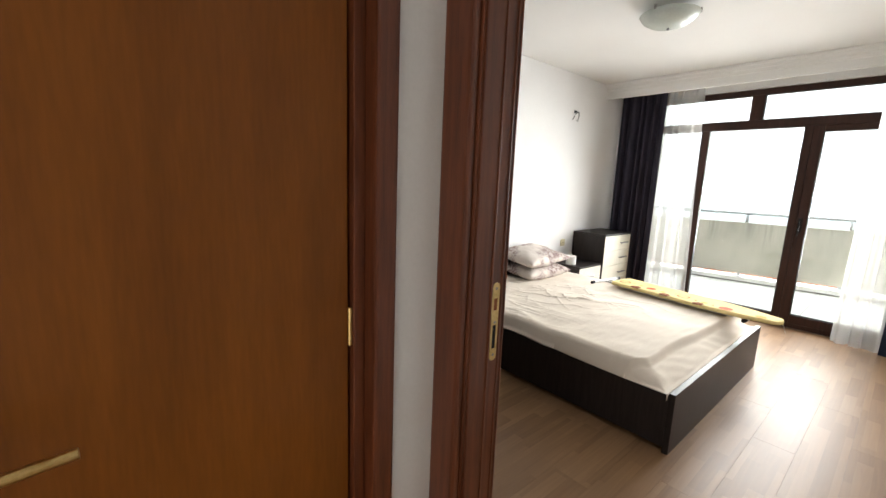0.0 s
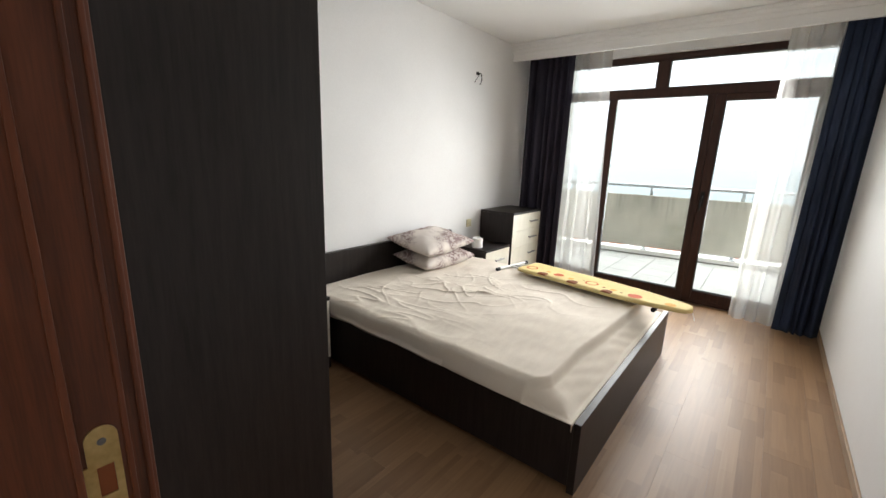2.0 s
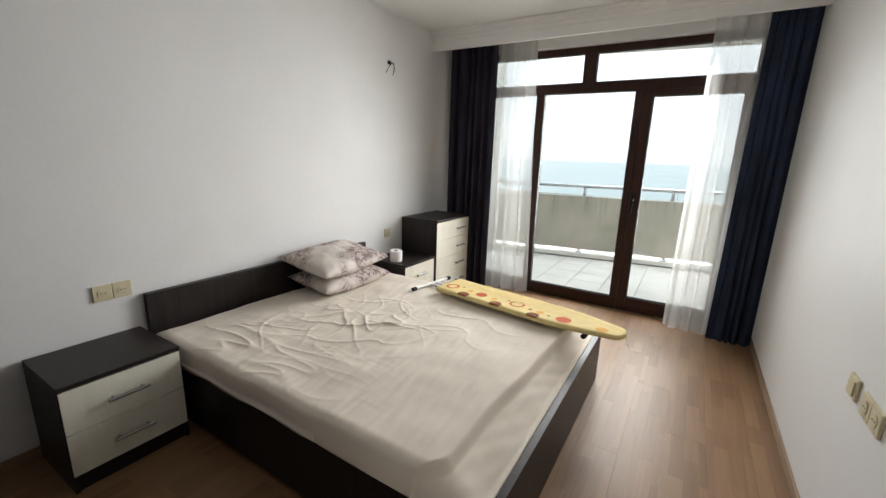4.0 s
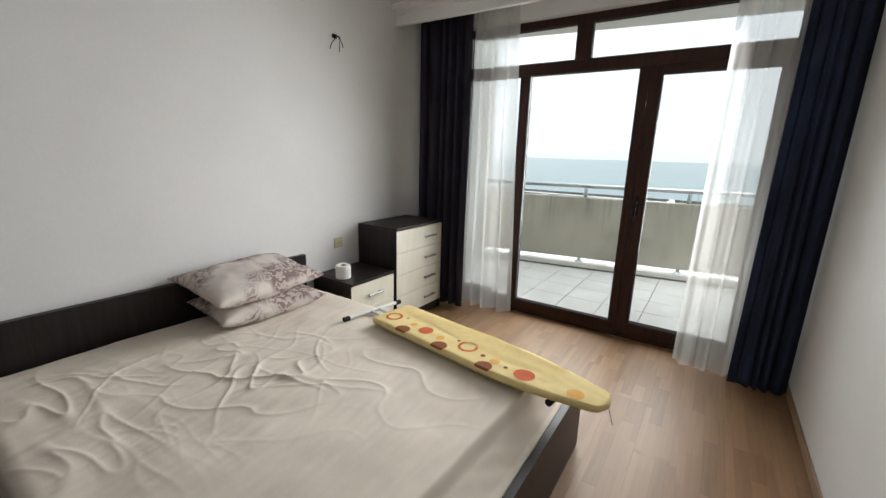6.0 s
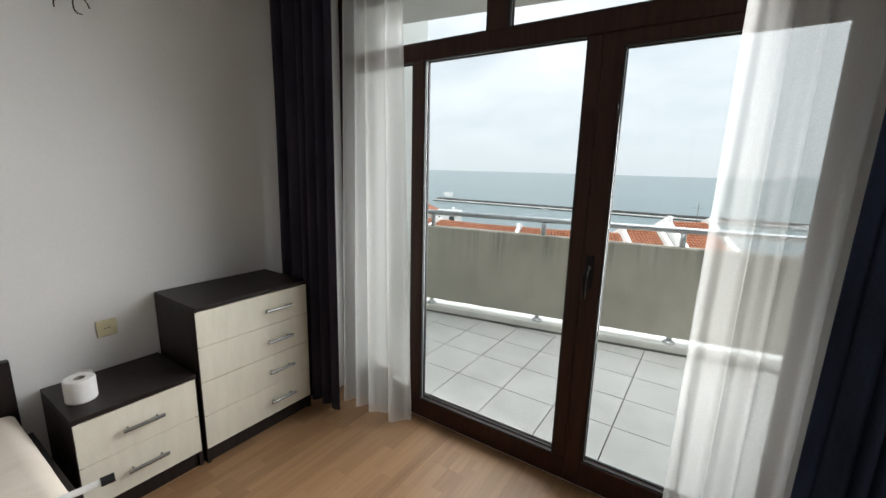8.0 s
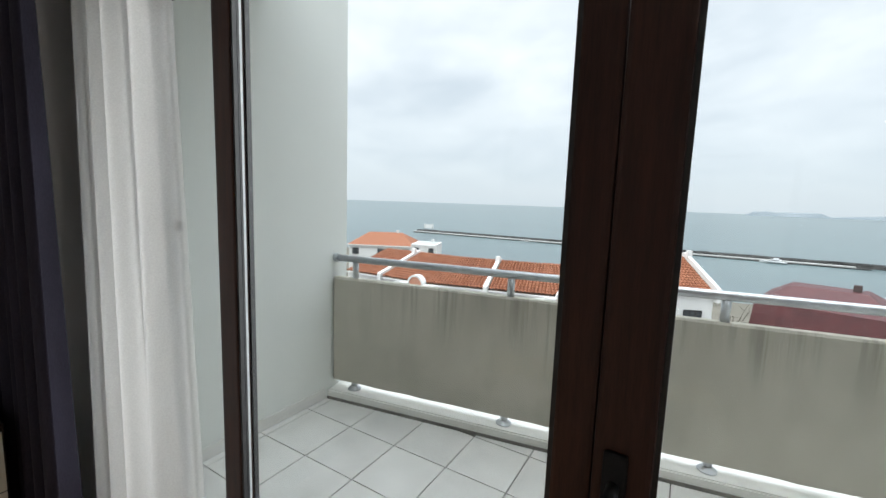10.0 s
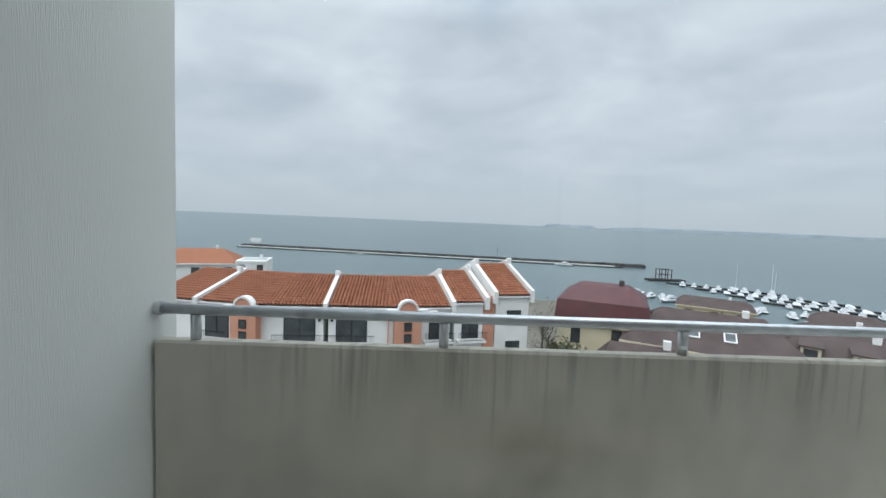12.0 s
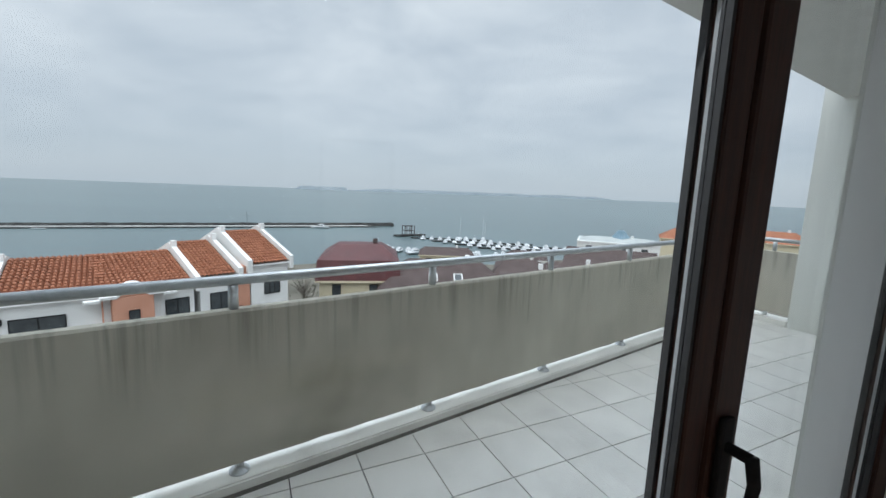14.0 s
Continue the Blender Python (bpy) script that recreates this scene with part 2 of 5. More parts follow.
def laminate_material():
    """Three-strip oak laminate: strips along the plank, each with its own tone."""
    m, n, l, b = principled("oak_laminate", (0.3, 0.2, 0.12), 0.3, 0.0, 0.32)
    tc = n.new("ShaderNodeTexCoord")
    info = n.new("ShaderNodeObjectInfo")
    off = n.new("ShaderNodeVectorMath")
    off.operation = "SCALE"
    off.inputs[0].default_value = (0.0, 61.0, 0.0)
    l.new(info.outputs["Random"], off.inputs["Scale"])
    add = n.new("ShaderNodeVectorMath")
    l.new(tc.outputs["Object"], add.inputs[0])
    l.new(off.outputs[0], add.inputs[1])
    turn = n.new("ShaderNodeMapping")
    turn.inputs["Rotation"].default_value = (0, 0, radians(90))
    l.new(add.outputs[0], turn.inputs[0])
    br = n.new("ShaderNodeTexBrick")
    br.offset, br.squash = 0.37, 1.0
    br.inputs["Color1"].default_value, br.inputs["Color2"].default_value = (0, 0, 0, 1), (1, 1, 1, 1)
    br.inputs["Mortar"].default_value = (0.35, 0.35, 0.35, 1)
    br.inputs["Scale"].default_value, br.inputs["Mortar Size"].default_value = 1.0, 0.0006
    br.inputs["Brick Width"].default_value, br.inputs["Row Height"].default_value = 0.42, 0.0643
    l.new(turn.outputs[0], br.inputs["Vector"])
    grain_map = n.new("ShaderNodeMapping")
    grain_map.inputs["Scale"].default_value = (28, 1.6, 1)
    l.new(add.outputs[0], grain_map.inputs[0])
    warp = n.new("ShaderNodeTexNoise")
    warp.inputs["Scale"].default_value, warp.inputs["Detail"].default_value, warp.inputs["Distortion"].default_value = 1.6, 7, 0.8
    l.new(grain_map.outputs[0], warp.inputs["Vector"])
    mix = n.new("ShaderNodeMix")
    mix.inputs[0].default_value = 0.6
    l.new(br.outputs["Color"], mix.inputs[2])
    l.new(warp.outputs["Fac"], mix.inputs[3])
    r = n.new("ShaderNodeValToRGB")
    r.color_ramp.elements[0].position, r.color_ramp.elements[0].color = 0.05, (0.172, 0.091, 0.044, 1)
    r.color_ramp.elements[1].position, r.color_ramp.elements[1].color = 0.95, (0.350, 0.208, 0.110, 1)
    l.new(mix.outputs[0], r.inputs[0])
    l.new(r.outputs[0], b.inputs["Base Color"])
    rr = n.new("ShaderNodeMapRange")
    rr.inputs["To Min"].default_value, rr.inputs["To Max"].default_value = 0.36, 0.48
    l.new(warp.outputs["Fac"], rr.inputs["Value"])
    l.new(rr.outputs[0], b.inputs["Roughness"])
    bp = n.new("ShaderNodeBump")
    bp.inputs["Strength"].default_value, bp.inputs["Distance"].default_value = 0.06, 0.0006
    l.new(warp.outputs["Fac"], bp.inputs["Height"])
    l.new(bp.outputs[0], b.inputs["Normal"])
    return m


def glass_material():
    m = bpy.data.materials.new("clear_window_glass")
    m.use_nodes = True
    n, l = m.node_tree.nodes, m.node_tree.links
    n.clear()
    t = n.new("ShaderNodeBsdfTransparent")
    t.inputs["Color"].default_value = (0.955, 0.97, 0.965, 1)
    g = n.new("ShaderNodeBsdfGlossy")
    g.inputs["Roughness"].default_value = 0.02
    w = n.new("ShaderNodeLayerWeight")
    w.inputs["Blend"].default_value = 0.5
    p = n.new("ShaderNodeMath")
    p.operation = "POWER"
    p.inputs[1].default_value = 5.0
    l.new(w.outputs["Facing"], p.inputs[0])
    f = n.new("ShaderNodeMapRange")
    f.inputs["To Min"].default_value, f.inputs["To Max"].default_value = 0.013, 0.40
    l.new(p.outputs[0], f.inputs["Value"])
    x = n.new("ShaderNodeMixShader")
    l.new(f.outputs[0], x.inputs[0])
    l.new(t.outputs[0], x.inputs[1])
    l.new(g.outputs[0], x.inputs[2])
    l.new(x.outputs[0], n.new("ShaderNodeOutputMaterial").inputs[0])
    return m


def sheer_material():
    m = bpy.data.materials.new("white_voile")
    m.use_nodes = True
    n, l = m.node_tree.nodes, m.node_tree.links
    n.clear()
    t = n.new("ShaderNodeBsdfTransparent")
    d = n.new("ShaderNodeBsdfDiffuse")
    d.inputs["Color"].default_value = (0.85, 0.845, 0.82, 1)
    s = n.new("ShaderNodeBsdfTranslucent")
    s.inputs["Color"].default_value = (0.85, 0.84, 0.81, 1)
    a = n.new("ShaderNodeMixShader")
    a.inputs[0].default_value = 0.5
    l.new(d.outputs[0], a.inputs[1])
    l.new(s.outputs[0], a.inputs[2])
    tc = n.new("ShaderNodeTexCoord")
    w = n.new("ShaderNodeTexNoise")
    w.inputs["Scale"].default_value = 260
    l.new(tc.outputs["Object"], w.inputs["Vector"])
    r = n.new("ShaderNodeMapRange")
    r.inputs["To Min"].default_value, r.inputs["To Max"].default_value = 0.44, 0.58
    l.new(w.outputs["Fac"], r.inputs["Value"])
    x = n.new("ShaderNodeMixShader")
    l.new(r.outputs[0], x.inputs[0])
    l.new(t.outputs[0], x.inputs[1])
    l.new(a.outputs[0], x.inputs[2])
    l.new(x.outputs[0], n.new("ShaderNodeOutputMaterial").inputs[0])
    return m


def floral_material():
    m, n, l, b = principled("floral_pillow_cloth", (0.6, 0.53, 0.47), 0.85, 0, 0.2)
    tc = n.new("ShaderNodeTexCoord")
    big = n.new("ShaderNodeTexNoise")
    big.inputs["Scale"].default_value, big.inputs["Detail"].default_value = 4.2, 2
    l.new(tc.outputs["Object"], big.inputs["Vector"])
    warp = n.new("ShaderNodeTexNoise")
    warp.inputs["Scale"].default_value, warp.inputs["Detail"].default_value = 14, 3
    l.new(tc.outputs["Object"], warp.inputs["Vector"])
    sc = n.new("ShaderNodeVectorMath")
    sc.operation = "SCALE"
    sc.inputs["Scale"].default_value = 0.09
    l.new(warp.outputs["Color"], sc.inputs[0])
    ad = n.new("ShaderNodeVectorMath")
    l.new(tc.outputs["Object"], ad.inputs[0])
    l.new(sc.outputs[0], ad.inputs[1])
    vo = n.new("ShaderNodeTexVoronoi")
    vo.feature = "SMOOTH_F1"
    vo.inputs["Scale"].default_value = 26
    l.new(ad.outputs[0], vo.inputs["Vector"])
    wv = n.new("ShaderNodeTexWave")
    wv.wave_type = "RINGS"
    wv.inputs["Scale"].default_value, wv.inputs["Distortion"].default_value, wv.inputs["Detail"].default_value = 12, 14, 3
    l.new(ad.outputs[0], wv.inputs["Vector"])
    mu = n.new("ShaderNodeMath")
    mu.operation = "MULTIPLY"
    l.new(vo.outputs["Distance"], mu.inputs[0])
    l.new(wv.outputs["Fac"], mu.inputs[1])
    leaf = n.new("ShaderNodeMapRange")
    leaf.inputs["From Min"].default_value, leaf.inputs["From Max"].default_value = 0.12, 0.22
    l.new(mu.outputs[0], leaf.inputs["Value"])
    area = n.new("ShaderNodeMapRange")
    area.inputs["From Min"].default_value, area.inputs["From Max"].default_value = 0.44, 0.56
    l.new(big.outputs["Fac"], area.inputs["Value"])
    k = n.new("ShaderNodeMath")
    k.operation = "MULTIPLY"
    l.new(leaf.outputs[0], k.inputs[0])
    l.new(area.outputs[0], k.inputs[1])
    soft = n.new("ShaderNodeMath")
    soft.operation = "MULTIPLY_ADD"
    soft.inputs[1].default_value = 0.3
    l.new(area.outputs[0], soft.inputs[0])
    k2 = n.new("ShaderNodeMath")
    k2.operation = "MULTIPLY"
    k2.inputs[1].default_value = 0.6
    l.new(k.outputs[0], k2.inputs[0])
    l.new(k2.outputs[0], soft.inputs[2])
    mx = n.new("ShaderNodeMix")
    mx.data_type = "RGBA"
    mx.inputs[6].default_value, mx.inputs[7].default_value = (0.70, 0.64, 0.59, 1), (0.22, 0.14, 0.14, 1)
    l.new(soft.outputs[0], mx.inputs[0])
    l.new(mx.outputs[2], b.inputs["Base Color"])
    weave = n.new("ShaderNodeTexNoise")
    weave.inputs["Scale"].default_value = 300
    l.new(tc.outputs["Object"], weave.inputs["Vector"])
    bp = n.new("ShaderNodeBump")
    bp.inputs["Strength"].default_value, bp.inputs["Distance"].default_value = 0.2, 0.001
    l.new(weave.outputs["Fac"], bp.inputs["Height"])
    l.new(bp.outputs[0], b.inputs["Normal"])
    return m


def parapet_material():
    """Warm grey cement panel: soft blotches, thin dark runs off the top edge, one mossy patch."""
    m, n, l, b = principled("weathered_cement_panel", (0.42, 0.41, 0.36), 0.85, 0, 0.2)
    tc = n.new("ShaderNodeTexCoord")
    obj = tc.outputs["Object"]

    def tex(scale, stretch, detail=5):
        mp = n.new("ShaderNodeMapping")
        mp.inputs["Scale"].default_value = stretch
        l.new(obj, mp.inputs[0])
        t = n.new("ShaderNodeTexNoise")
        t.inputs["Scale"].default_value, t.inputs["Detail"].default_value = scale, detail
        l.new(mp.outputs[0], t.inputs["Vector"])
        return t.outputs["Fac"]

    def rng(v, a, b2, c=0.0, d=1.0):
        r = n.new("ShaderNodeMapRange")
        for k, x in (("From Min", a), ("From Max", b2), ("To Min", c), ("To Max", d)):
            r.inputs[k].default_value = x
        l.new(v, r.inputs["Value"])
        return r.outputs[0]

    def mul(a, c, op="MULTIPLY"):
        k = n.new("ShaderNodeMath")
        k.operation = op
        l.new(a, k.inputs[0])
        if isinstance(c, float):
            k.inputs[1].default_value = c
        else:
            l.new(c, k.inputs[1])
        return k.outputs[0]

    def tint(fac, base, color):
        x = n.new("ShaderNodeMix")
        x.data_type = "RGBA"
        l.new(fac, x.inputs[0])
        if isinstance(base, tuple):
            x.inputs[6].default_value = (*base, 1)
        else:
            l.new(base, x.inputs[6])
        x.inputs[7].default_value = (*color, 1)
        return x.outputs[2]

    sep = n.new("ShaderNodeSeparateXYZ")
    l.new(obj, sep.inputs[0])
    col = tint(rng(tex(1.6, (1, 1, 1), 7), 0.32, 0.68), (0.48, 0.455, 0.39), (0.62, 0.59, 0.51))
    col = tint(rng(tex(9.0, (1, 1, 0.35), 6), 0.42, 0.75, 0.0, 0.30), col, (0.385, 0.36, 0.30))
    reach = mul(sep.outputs["Z"], mul(tex(7.0, (1, 1, 0.05), 3), 0.95, "MULTIPLY"), "ADD")
    runs = mul(rng(tex(30.0, (1, 1, 0.02), 4), 0.50, 0.64), rng(reach, 1.15, 1.42))
    col = tint(mul(runs, 0.42), col, (0.15, 0.145, 0.12))
    spot = n.new("ShaderNodeVectorMath")
    spot.operation = "DISTANCE"
    spot.inputs[1].default_value = (0.42, -0.032, 0.42)
    l.new(obj, spot.inputs[0])
    moss = mul(rng(mul(spot.outputs["Value"], mul(tex(6.0, (1, 1, 1), 6), 0.5), "ADD"), 0.62, 0.22), 0.42)
    col = tint(moss, col, (0.135, 0.135, 0.085))
    l.new(col, b.inputs["Base Color"])
    bp = n.new("ShaderNodeBump")
    bp.inputs["Strength"].default_value, bp.inputs["Distance"].default_value = 0.35, 0.003
    l.new(tex(60.0, (1, 1, 1)), bp.inputs["Height"])
    l.new(bp.outputs[0], b.inputs["Normal"])
    return m


def print_material(name, color, rough=0.85):
    return textured(name, tuple(c * 0.88 for c in color), color, rough, 25, bump=0.2, fine=300, depth=0.0008, spec=0.2)


M_SEA = sea_material()
M_LAMINATE = laminate_material()
M_GLASS = glass_material()
M_SHEER = sheer_material()
M_FLORAL = floral_material()
M_PANEL = parapet_material()
M_YELLOW = print_material("yellow_cotton", (0.82, 0.66, 0.31))
M_CORAL = print_material("coral_print", (0.62, 0.135, 0.055))
M_ORANGE = print_material("orange_print", (0.80, 0.44, 0.12))
M_BROWNPRINT = print_material("brown_print", (0.26, 0.085, 0.035))
M_SAND = print_material("sand_print", (0.78, 0.615, 0.285))
M_LAMPGLASS = textured("frosted_lamp_glass", (0.56, 0.62, 0.58), (0.66, 0.72, 0.68), 0.25, 6, bump=0.0)


# ---- mesh helpers ----
def mesh(name, bm, material, smooth=False):
    me = bpy.data.meshes.new(name)
    bm.to_mesh(me)
    bm.free()
    me.materials.append(material)
    if smooth:
        me.polygons.foreach_set("use_smooth", [True] * len(me.polygons))
    return me


def thing(name, x=0.0, y=0.0, z=0.0, rz=0.0, label="", category="", group="", kind=""):
    e = new(name)
    e.matrix_basis = pose(x, y, z, 0, 0, rz)
    return tagged(e, label, category, group, kind)


def part(name, bm, material, parent, label="", smooth=False):
    ob = new(name, mesh(name, bm, material, smooth))
    ob.parent = parent
    if label:
        ob["label"] = label
    return ob


def solo(name, bm, material, label, category, group="", kind="", smooth=False, at=None):
    ob = new(name, mesh(name, bm, material, smooth))
    if at is not None:
        ob.matrix_basis = at
    return tagged(ob, label, category, group, kind)


def box(x0, x1, y0, y1, z0, z1, bevel=0.0, bm=None):
    """A bevelled block, added to bm or to a new bmesh."""
    own = bmesh.new()
    bmesh.ops.create_cube(own, size=1.0)
    for v in own.verts:
        v.co = Vector((x0 + (v.co.x + 0.5) * (x1 - x0), y0 + (v.co.y + 0.5) * (y1 - y0), z0 + (v.co.z + 0.5) * (z1 - z0)))
    if bevel > 0:
        bmesh.ops.bevel(own, geom=own.edges[:], offset=bevel, segments=2, affect="EDGES", profile=0.6)
    if bm is None:
        return own
    me = bpy.data.meshes.new("tmp")
    own.to_mesh(me)
    own.free()
    bm.from_mesh(me)
    bpy.data.meshes.remove(me)
    return bm


def tube(p, q, r, sides=12, bm=None, r2=None):
    bm = bm or bmesh.new()
    p, q = Vector(p), Vector(q)
    turn = (q - p).to_track_quat("Z", "Y").to_matrix().to_4x4()
    m = Matrix.Translation((p + q) / 2) @ turn
    bmesh.ops.create_cone(bm, cap_ends=True, segments=sides, radius1=r, radius2=r if r2 is None else r2, depth=(q - p).length, matrix=m)
    return bm


def lathe(profile, steps=32, bm=None):
    """Turns (radius, height) pairs round the z axis."""
    bm = bm or bmesh.new()
    rings = []
    for r, z in profile:
        rings.append([bm.verts.new((r * math.cos(2 * math.pi * i / steps), r * math.sin(2 * math.pi * i / steps), z)) for i in range(steps)])
    for a, b in zip(rings, rings[1:]):
        for i in range(steps):
            j = (i + 1) % steps
            bm.faces.new((a[i], a[j], b[j], b[i]))
    bmesh.ops.remove_doubles(bm, verts=bm.verts[:], dist=1e-5)
    return bm


def grid(nu, nv, at, bm=None, close=False):
    """A sheet of quads: at(u, v) gives the place, u and v from 0 to 1."""
    bm = bm or bmesh.new()
    rows = [[bm.verts.new(at(i / nu, j / nv)) for i in range(nu + 1)] for j in range(nv + 1)]
    for j in range(nv):
        for i in range(nu):
            bm.faces.new((rows[j][i], rows[j][i + 1], rows[j + 1][i + 1], rows[j + 1][i]))
    return bm


def prism(corners, z0, z1, bm=None):
    """An upright block over a polygon, counter-clockwise."""
    bm = bm or bmesh.new()
    lo = [bm.verts.new((x, y, z0)) for x, y in corners]
    hi = [bm.verts.new((x, y, z1)) for x, y in corners]
    bm.faces.new(lo[::-1])
    bm.faces.new(hi)
    n = len(corners)
    for i in range(n):
        j = (i + 1) % n
        bm.faces.new((lo[i], lo[j], hi[j], hi[i]))
    return bm


def smoothstep(a, b, x):
    t = min(1.0, max(0.0, (x - a) / (b - a)))
    return t * t * (3 - 2 * t)


# ---- plan, in metres ----
XL, XR = -2.715, 0.32            # bedroom walls
YB, YW = 0.816, 5.40              # back wall, window wall (room faces)
YO = 5.66                        # outer face of the window wall
H = 2.625                        # ceiling
WX0, WX1, WZ1 = -2.305, 0.10, 2.465  # window opening
BF = 0.10                        # balcony floor
RAIL_A = radians(9.9)            # the balcony front runs askew
P1 = Vector((-1.526, 7.07))      # second post
UX, UY = math.cos(RAIL_A), math.sin(RAIL_A)
XE = 4.12                        # far end of the balcony
XS = -2.74                       # balcony side wall


def rail_y(x):
    return P1.y + (x - P1.x) * UY / UX


# ---- bedroom shell ----
S = dict(kind="structure")
solo("floor_slab", box(-3.0, 0.6, -1.4, YW + 0.02, -0.2, -0.012), M_GROUT, "concrete slab under the laminate floor", "floor", **S)
solo("wall_left", box(XL - 0.2, XL, YB, YW, -0.1, H + 0.1), M_WALL, "plain white painted bedroom wall", "wall", **S)
solo("wall_right", box(XR, XR + 0.2, 0.691, YW, -0.1, H + 0.1), M_WALL, "plain white painted bedroom wall", "wall", **S)
DX0, DX1, DZ = -0.69, 0.25, 2.10
bm = box(XL, DX0, 0.691, YB, -0.1, H + 0.1)
box(DX1, XR, 0.691, YB, -0.1, H + 0.1, bm=bm)
box(DX0, DX1, 0.691, YB, DZ, H + 0.1, bm=bm)
solo("wall_back", bm, M_WALL, "white painted wall with the bedroom doorway", "wall", **S)
bm = box(XL - 0.2, WX0, YW, YO, -0.1, 3.2)
box(WX1, 5.0, YW, YO, -0.1, 3.2, bm=bm)
box(WX0, WX1, YW, YO, WZ1, 3.2, bm=bm)
box(WX0, WX1, YW, YO, -0.1, -0.002, bm=bm)
solo("wall_window", bm, M_WALL, "white wall round the wide balcony window", "wall", **S)
solo("ceiling", box(XL - 0.2, XR + 0.2, 0.691, YW, H, H + 0.15), M_CEIL, "smooth white plaster ceiling", "ceiling", **S)
bm = box(XL, XR, 5.02, 5.045, 2.47, H - 0.002)
box(XL, XR, 4.998, 5.022, 2.535, H - 0.002, 0.005, bm)
box(XL, XR, 4.972, 5.0, 2.568, H - 0.002, 0.005, bm)
box(XL, XR, 4.945, 4.974, 2.598, H - 0.002, 0.005, bm)
box(XL, XR, 5.010, 5.050, 2.455, 2.472, 0.004, bm)
solo("pelmet_trim", bm, M_CEIL, "stepped white plaster moulding in front of the curtains", "cornice", **S)
solo("curtain_track", box(XL + 0.02, XR - 0.02, 5.16, 5.30, H - 0.02, H - 0.003, 0.003), M_WHITE, "white ceiling curtain track behind the moulding", "curtain track", **S)


def skirting(name, x0, x1, y0, y1, label):
    solo(name, box(x0, x1, y0, y1, 0.0, 0.055, 0.004), M_BASE, label, "skirting board", **S)


skirting("baseboard", XR - 0.014, XR - 0.001, YB + 0.02, YW - 0.001, "narrow oak skirting along the white wall")
skirting("baseboard", XL + 0.001, XL + 0.014, YB + 0.02, YW - 0.001, "narrow oak skirting behind the furniture")

# ---- hall shell ----
HX = -0.745
bm = box(HX - 0.12, HX, -1.3, -0.30, -0.1, H)
box(HX - 0.12, HX, 0.535, 0.691, -0.1, H, bm=bm)
box(HX - 0.12, HX, -0.30, 0.535, 2.12, H, bm=bm)
solo("hall_wall_left", bm, M_WALL, "white hall wall beside the brown door", "wall", **S)
solo("hall_wall_right", box(0.62, 0.74, -1.3, 0.691, -0.1, H), M_WALL, "plain white hall wall", "wall", **S)
# end wall with an opening added for the hall's fill lamp
bm = box(HX - 0.12, -0.37, -1.42, -1.3, -0.1, H)
box(0.57, 0.74, -1.42, -1.3, -0.1, H, bm=bm)
box(-0.37, 0.57, -1.42, -1.3, 2.05, H, bm=bm)
solo("next_room_wall", box(HX - 0.12, 0.74, -1.6, -1.5, -0.1, H), M_WALL, "unseen white wall closing the added opening behind the hall", "wall", **S)
solo("hall_wall_back", bm, M_WALL, "plain white end wall of the hall", "wall", **S)
solo("hall_ceiling", box(HX - 0.12, 0.74, -1.42, 0.691, H, H + 0.15), M_CEIL, "plain white hall ceiling", "ceiling", **S)

# ---- bedroom doorway ----
d1 = thing("door_1", kind="structure", label="dark mahogany door frame of the bedroom doorway", category="door frame")
for side, sx in ((-1, DX0), (1, DX1)):
    def bx(a, b, y0, y1, z0, z1, bev):
        return box(min(sx - side * a, sx - side * b), max(sx - side * a, sx - side * b), y0, y1, z0, z1, bev)
    part("lining", bx(0.0, 0.046, 0.698, 0.818, 0, 2.065, 0.004), M_JAMB, d1)
    part("casing", bx(-0.054, 0.037, 0.662, 0.6895, 0, 2.064, 0.009), M_JAMB, d1)
    part("casing_lip", bx(0.0, 0.041, 0.690, 0.6975, 0, 2.064, 0.003), M_JAMB, d1)
    part("bead", bx(0.046, 0.0495, 0.757, 0.763, 0, 2.06, 0.0015), M_JAMB, d1)
    part("bead", bx(0.046, 0.0495, 0.7955, 0.8005, 0, 2.06, 0.0015), M_JAMB, d1)
    part("bead", bx(0.046, 0.0490, 0.809, 0.814, 0, 2.06, 0.0015), M_JAMB, d1)
part("head", box(DX0, DX1, 0.698, 0.818, 2.0655, 2.10, 0.003), M_JAMB, d1)
part("head_casing", box(DX0 - 0.05, DX1 + 0.05, 0.662, 0.6895, 2.0645, 2.14, 0.006), M_JAMB, d1)
SY, SX0, SX1 = 0.779, -0.6442, -0.6425
bm = bmesh.new()
for y0, y1, z0, z1 in ((-0.0125, -0.0065, 0.963, 1.147), (0.0065, 0.0125, 0.963, 1.147), (-0.0065, 0.0065, 0.963, 0.983), (-0.0065, 0.0065, 1.047, 1.086), (-0.0065, 0.0065, 1.118, 1.147), (-0.017, -0.0125, 1.080, 1.122)):
    box(SX0, SX1, SY + y0, SY + y1, z0, z1, bm=bm)
for z, a0 in ((1.147, 0.0), (0.963, math.pi)):  # half-round ends
    ring = [(SY + 0.0125 * math.cos(a0 + math.pi * k / 10), z + 0.0125 * math.sin(a0 + math.pi * k / 10)) for k in range(11)]
    lo, hi = ([bm.verts.new((x, y, w)) for y, w in ring] for x in (SX0, SX1))
    bm.faces.new(lo)
    bm.faces.new(hi)
    for k in range(11):
        bm.faces.new((lo[k], lo[(k + 1) % 11], hi[(k + 1) % 11], hi[k]))
bmesh.ops.recalc_face_normals(bm, faces=bm.faces[:])
sp = part("strike_plate", bm, M_BRASS, d1, "brass strike plate with rounded ends")
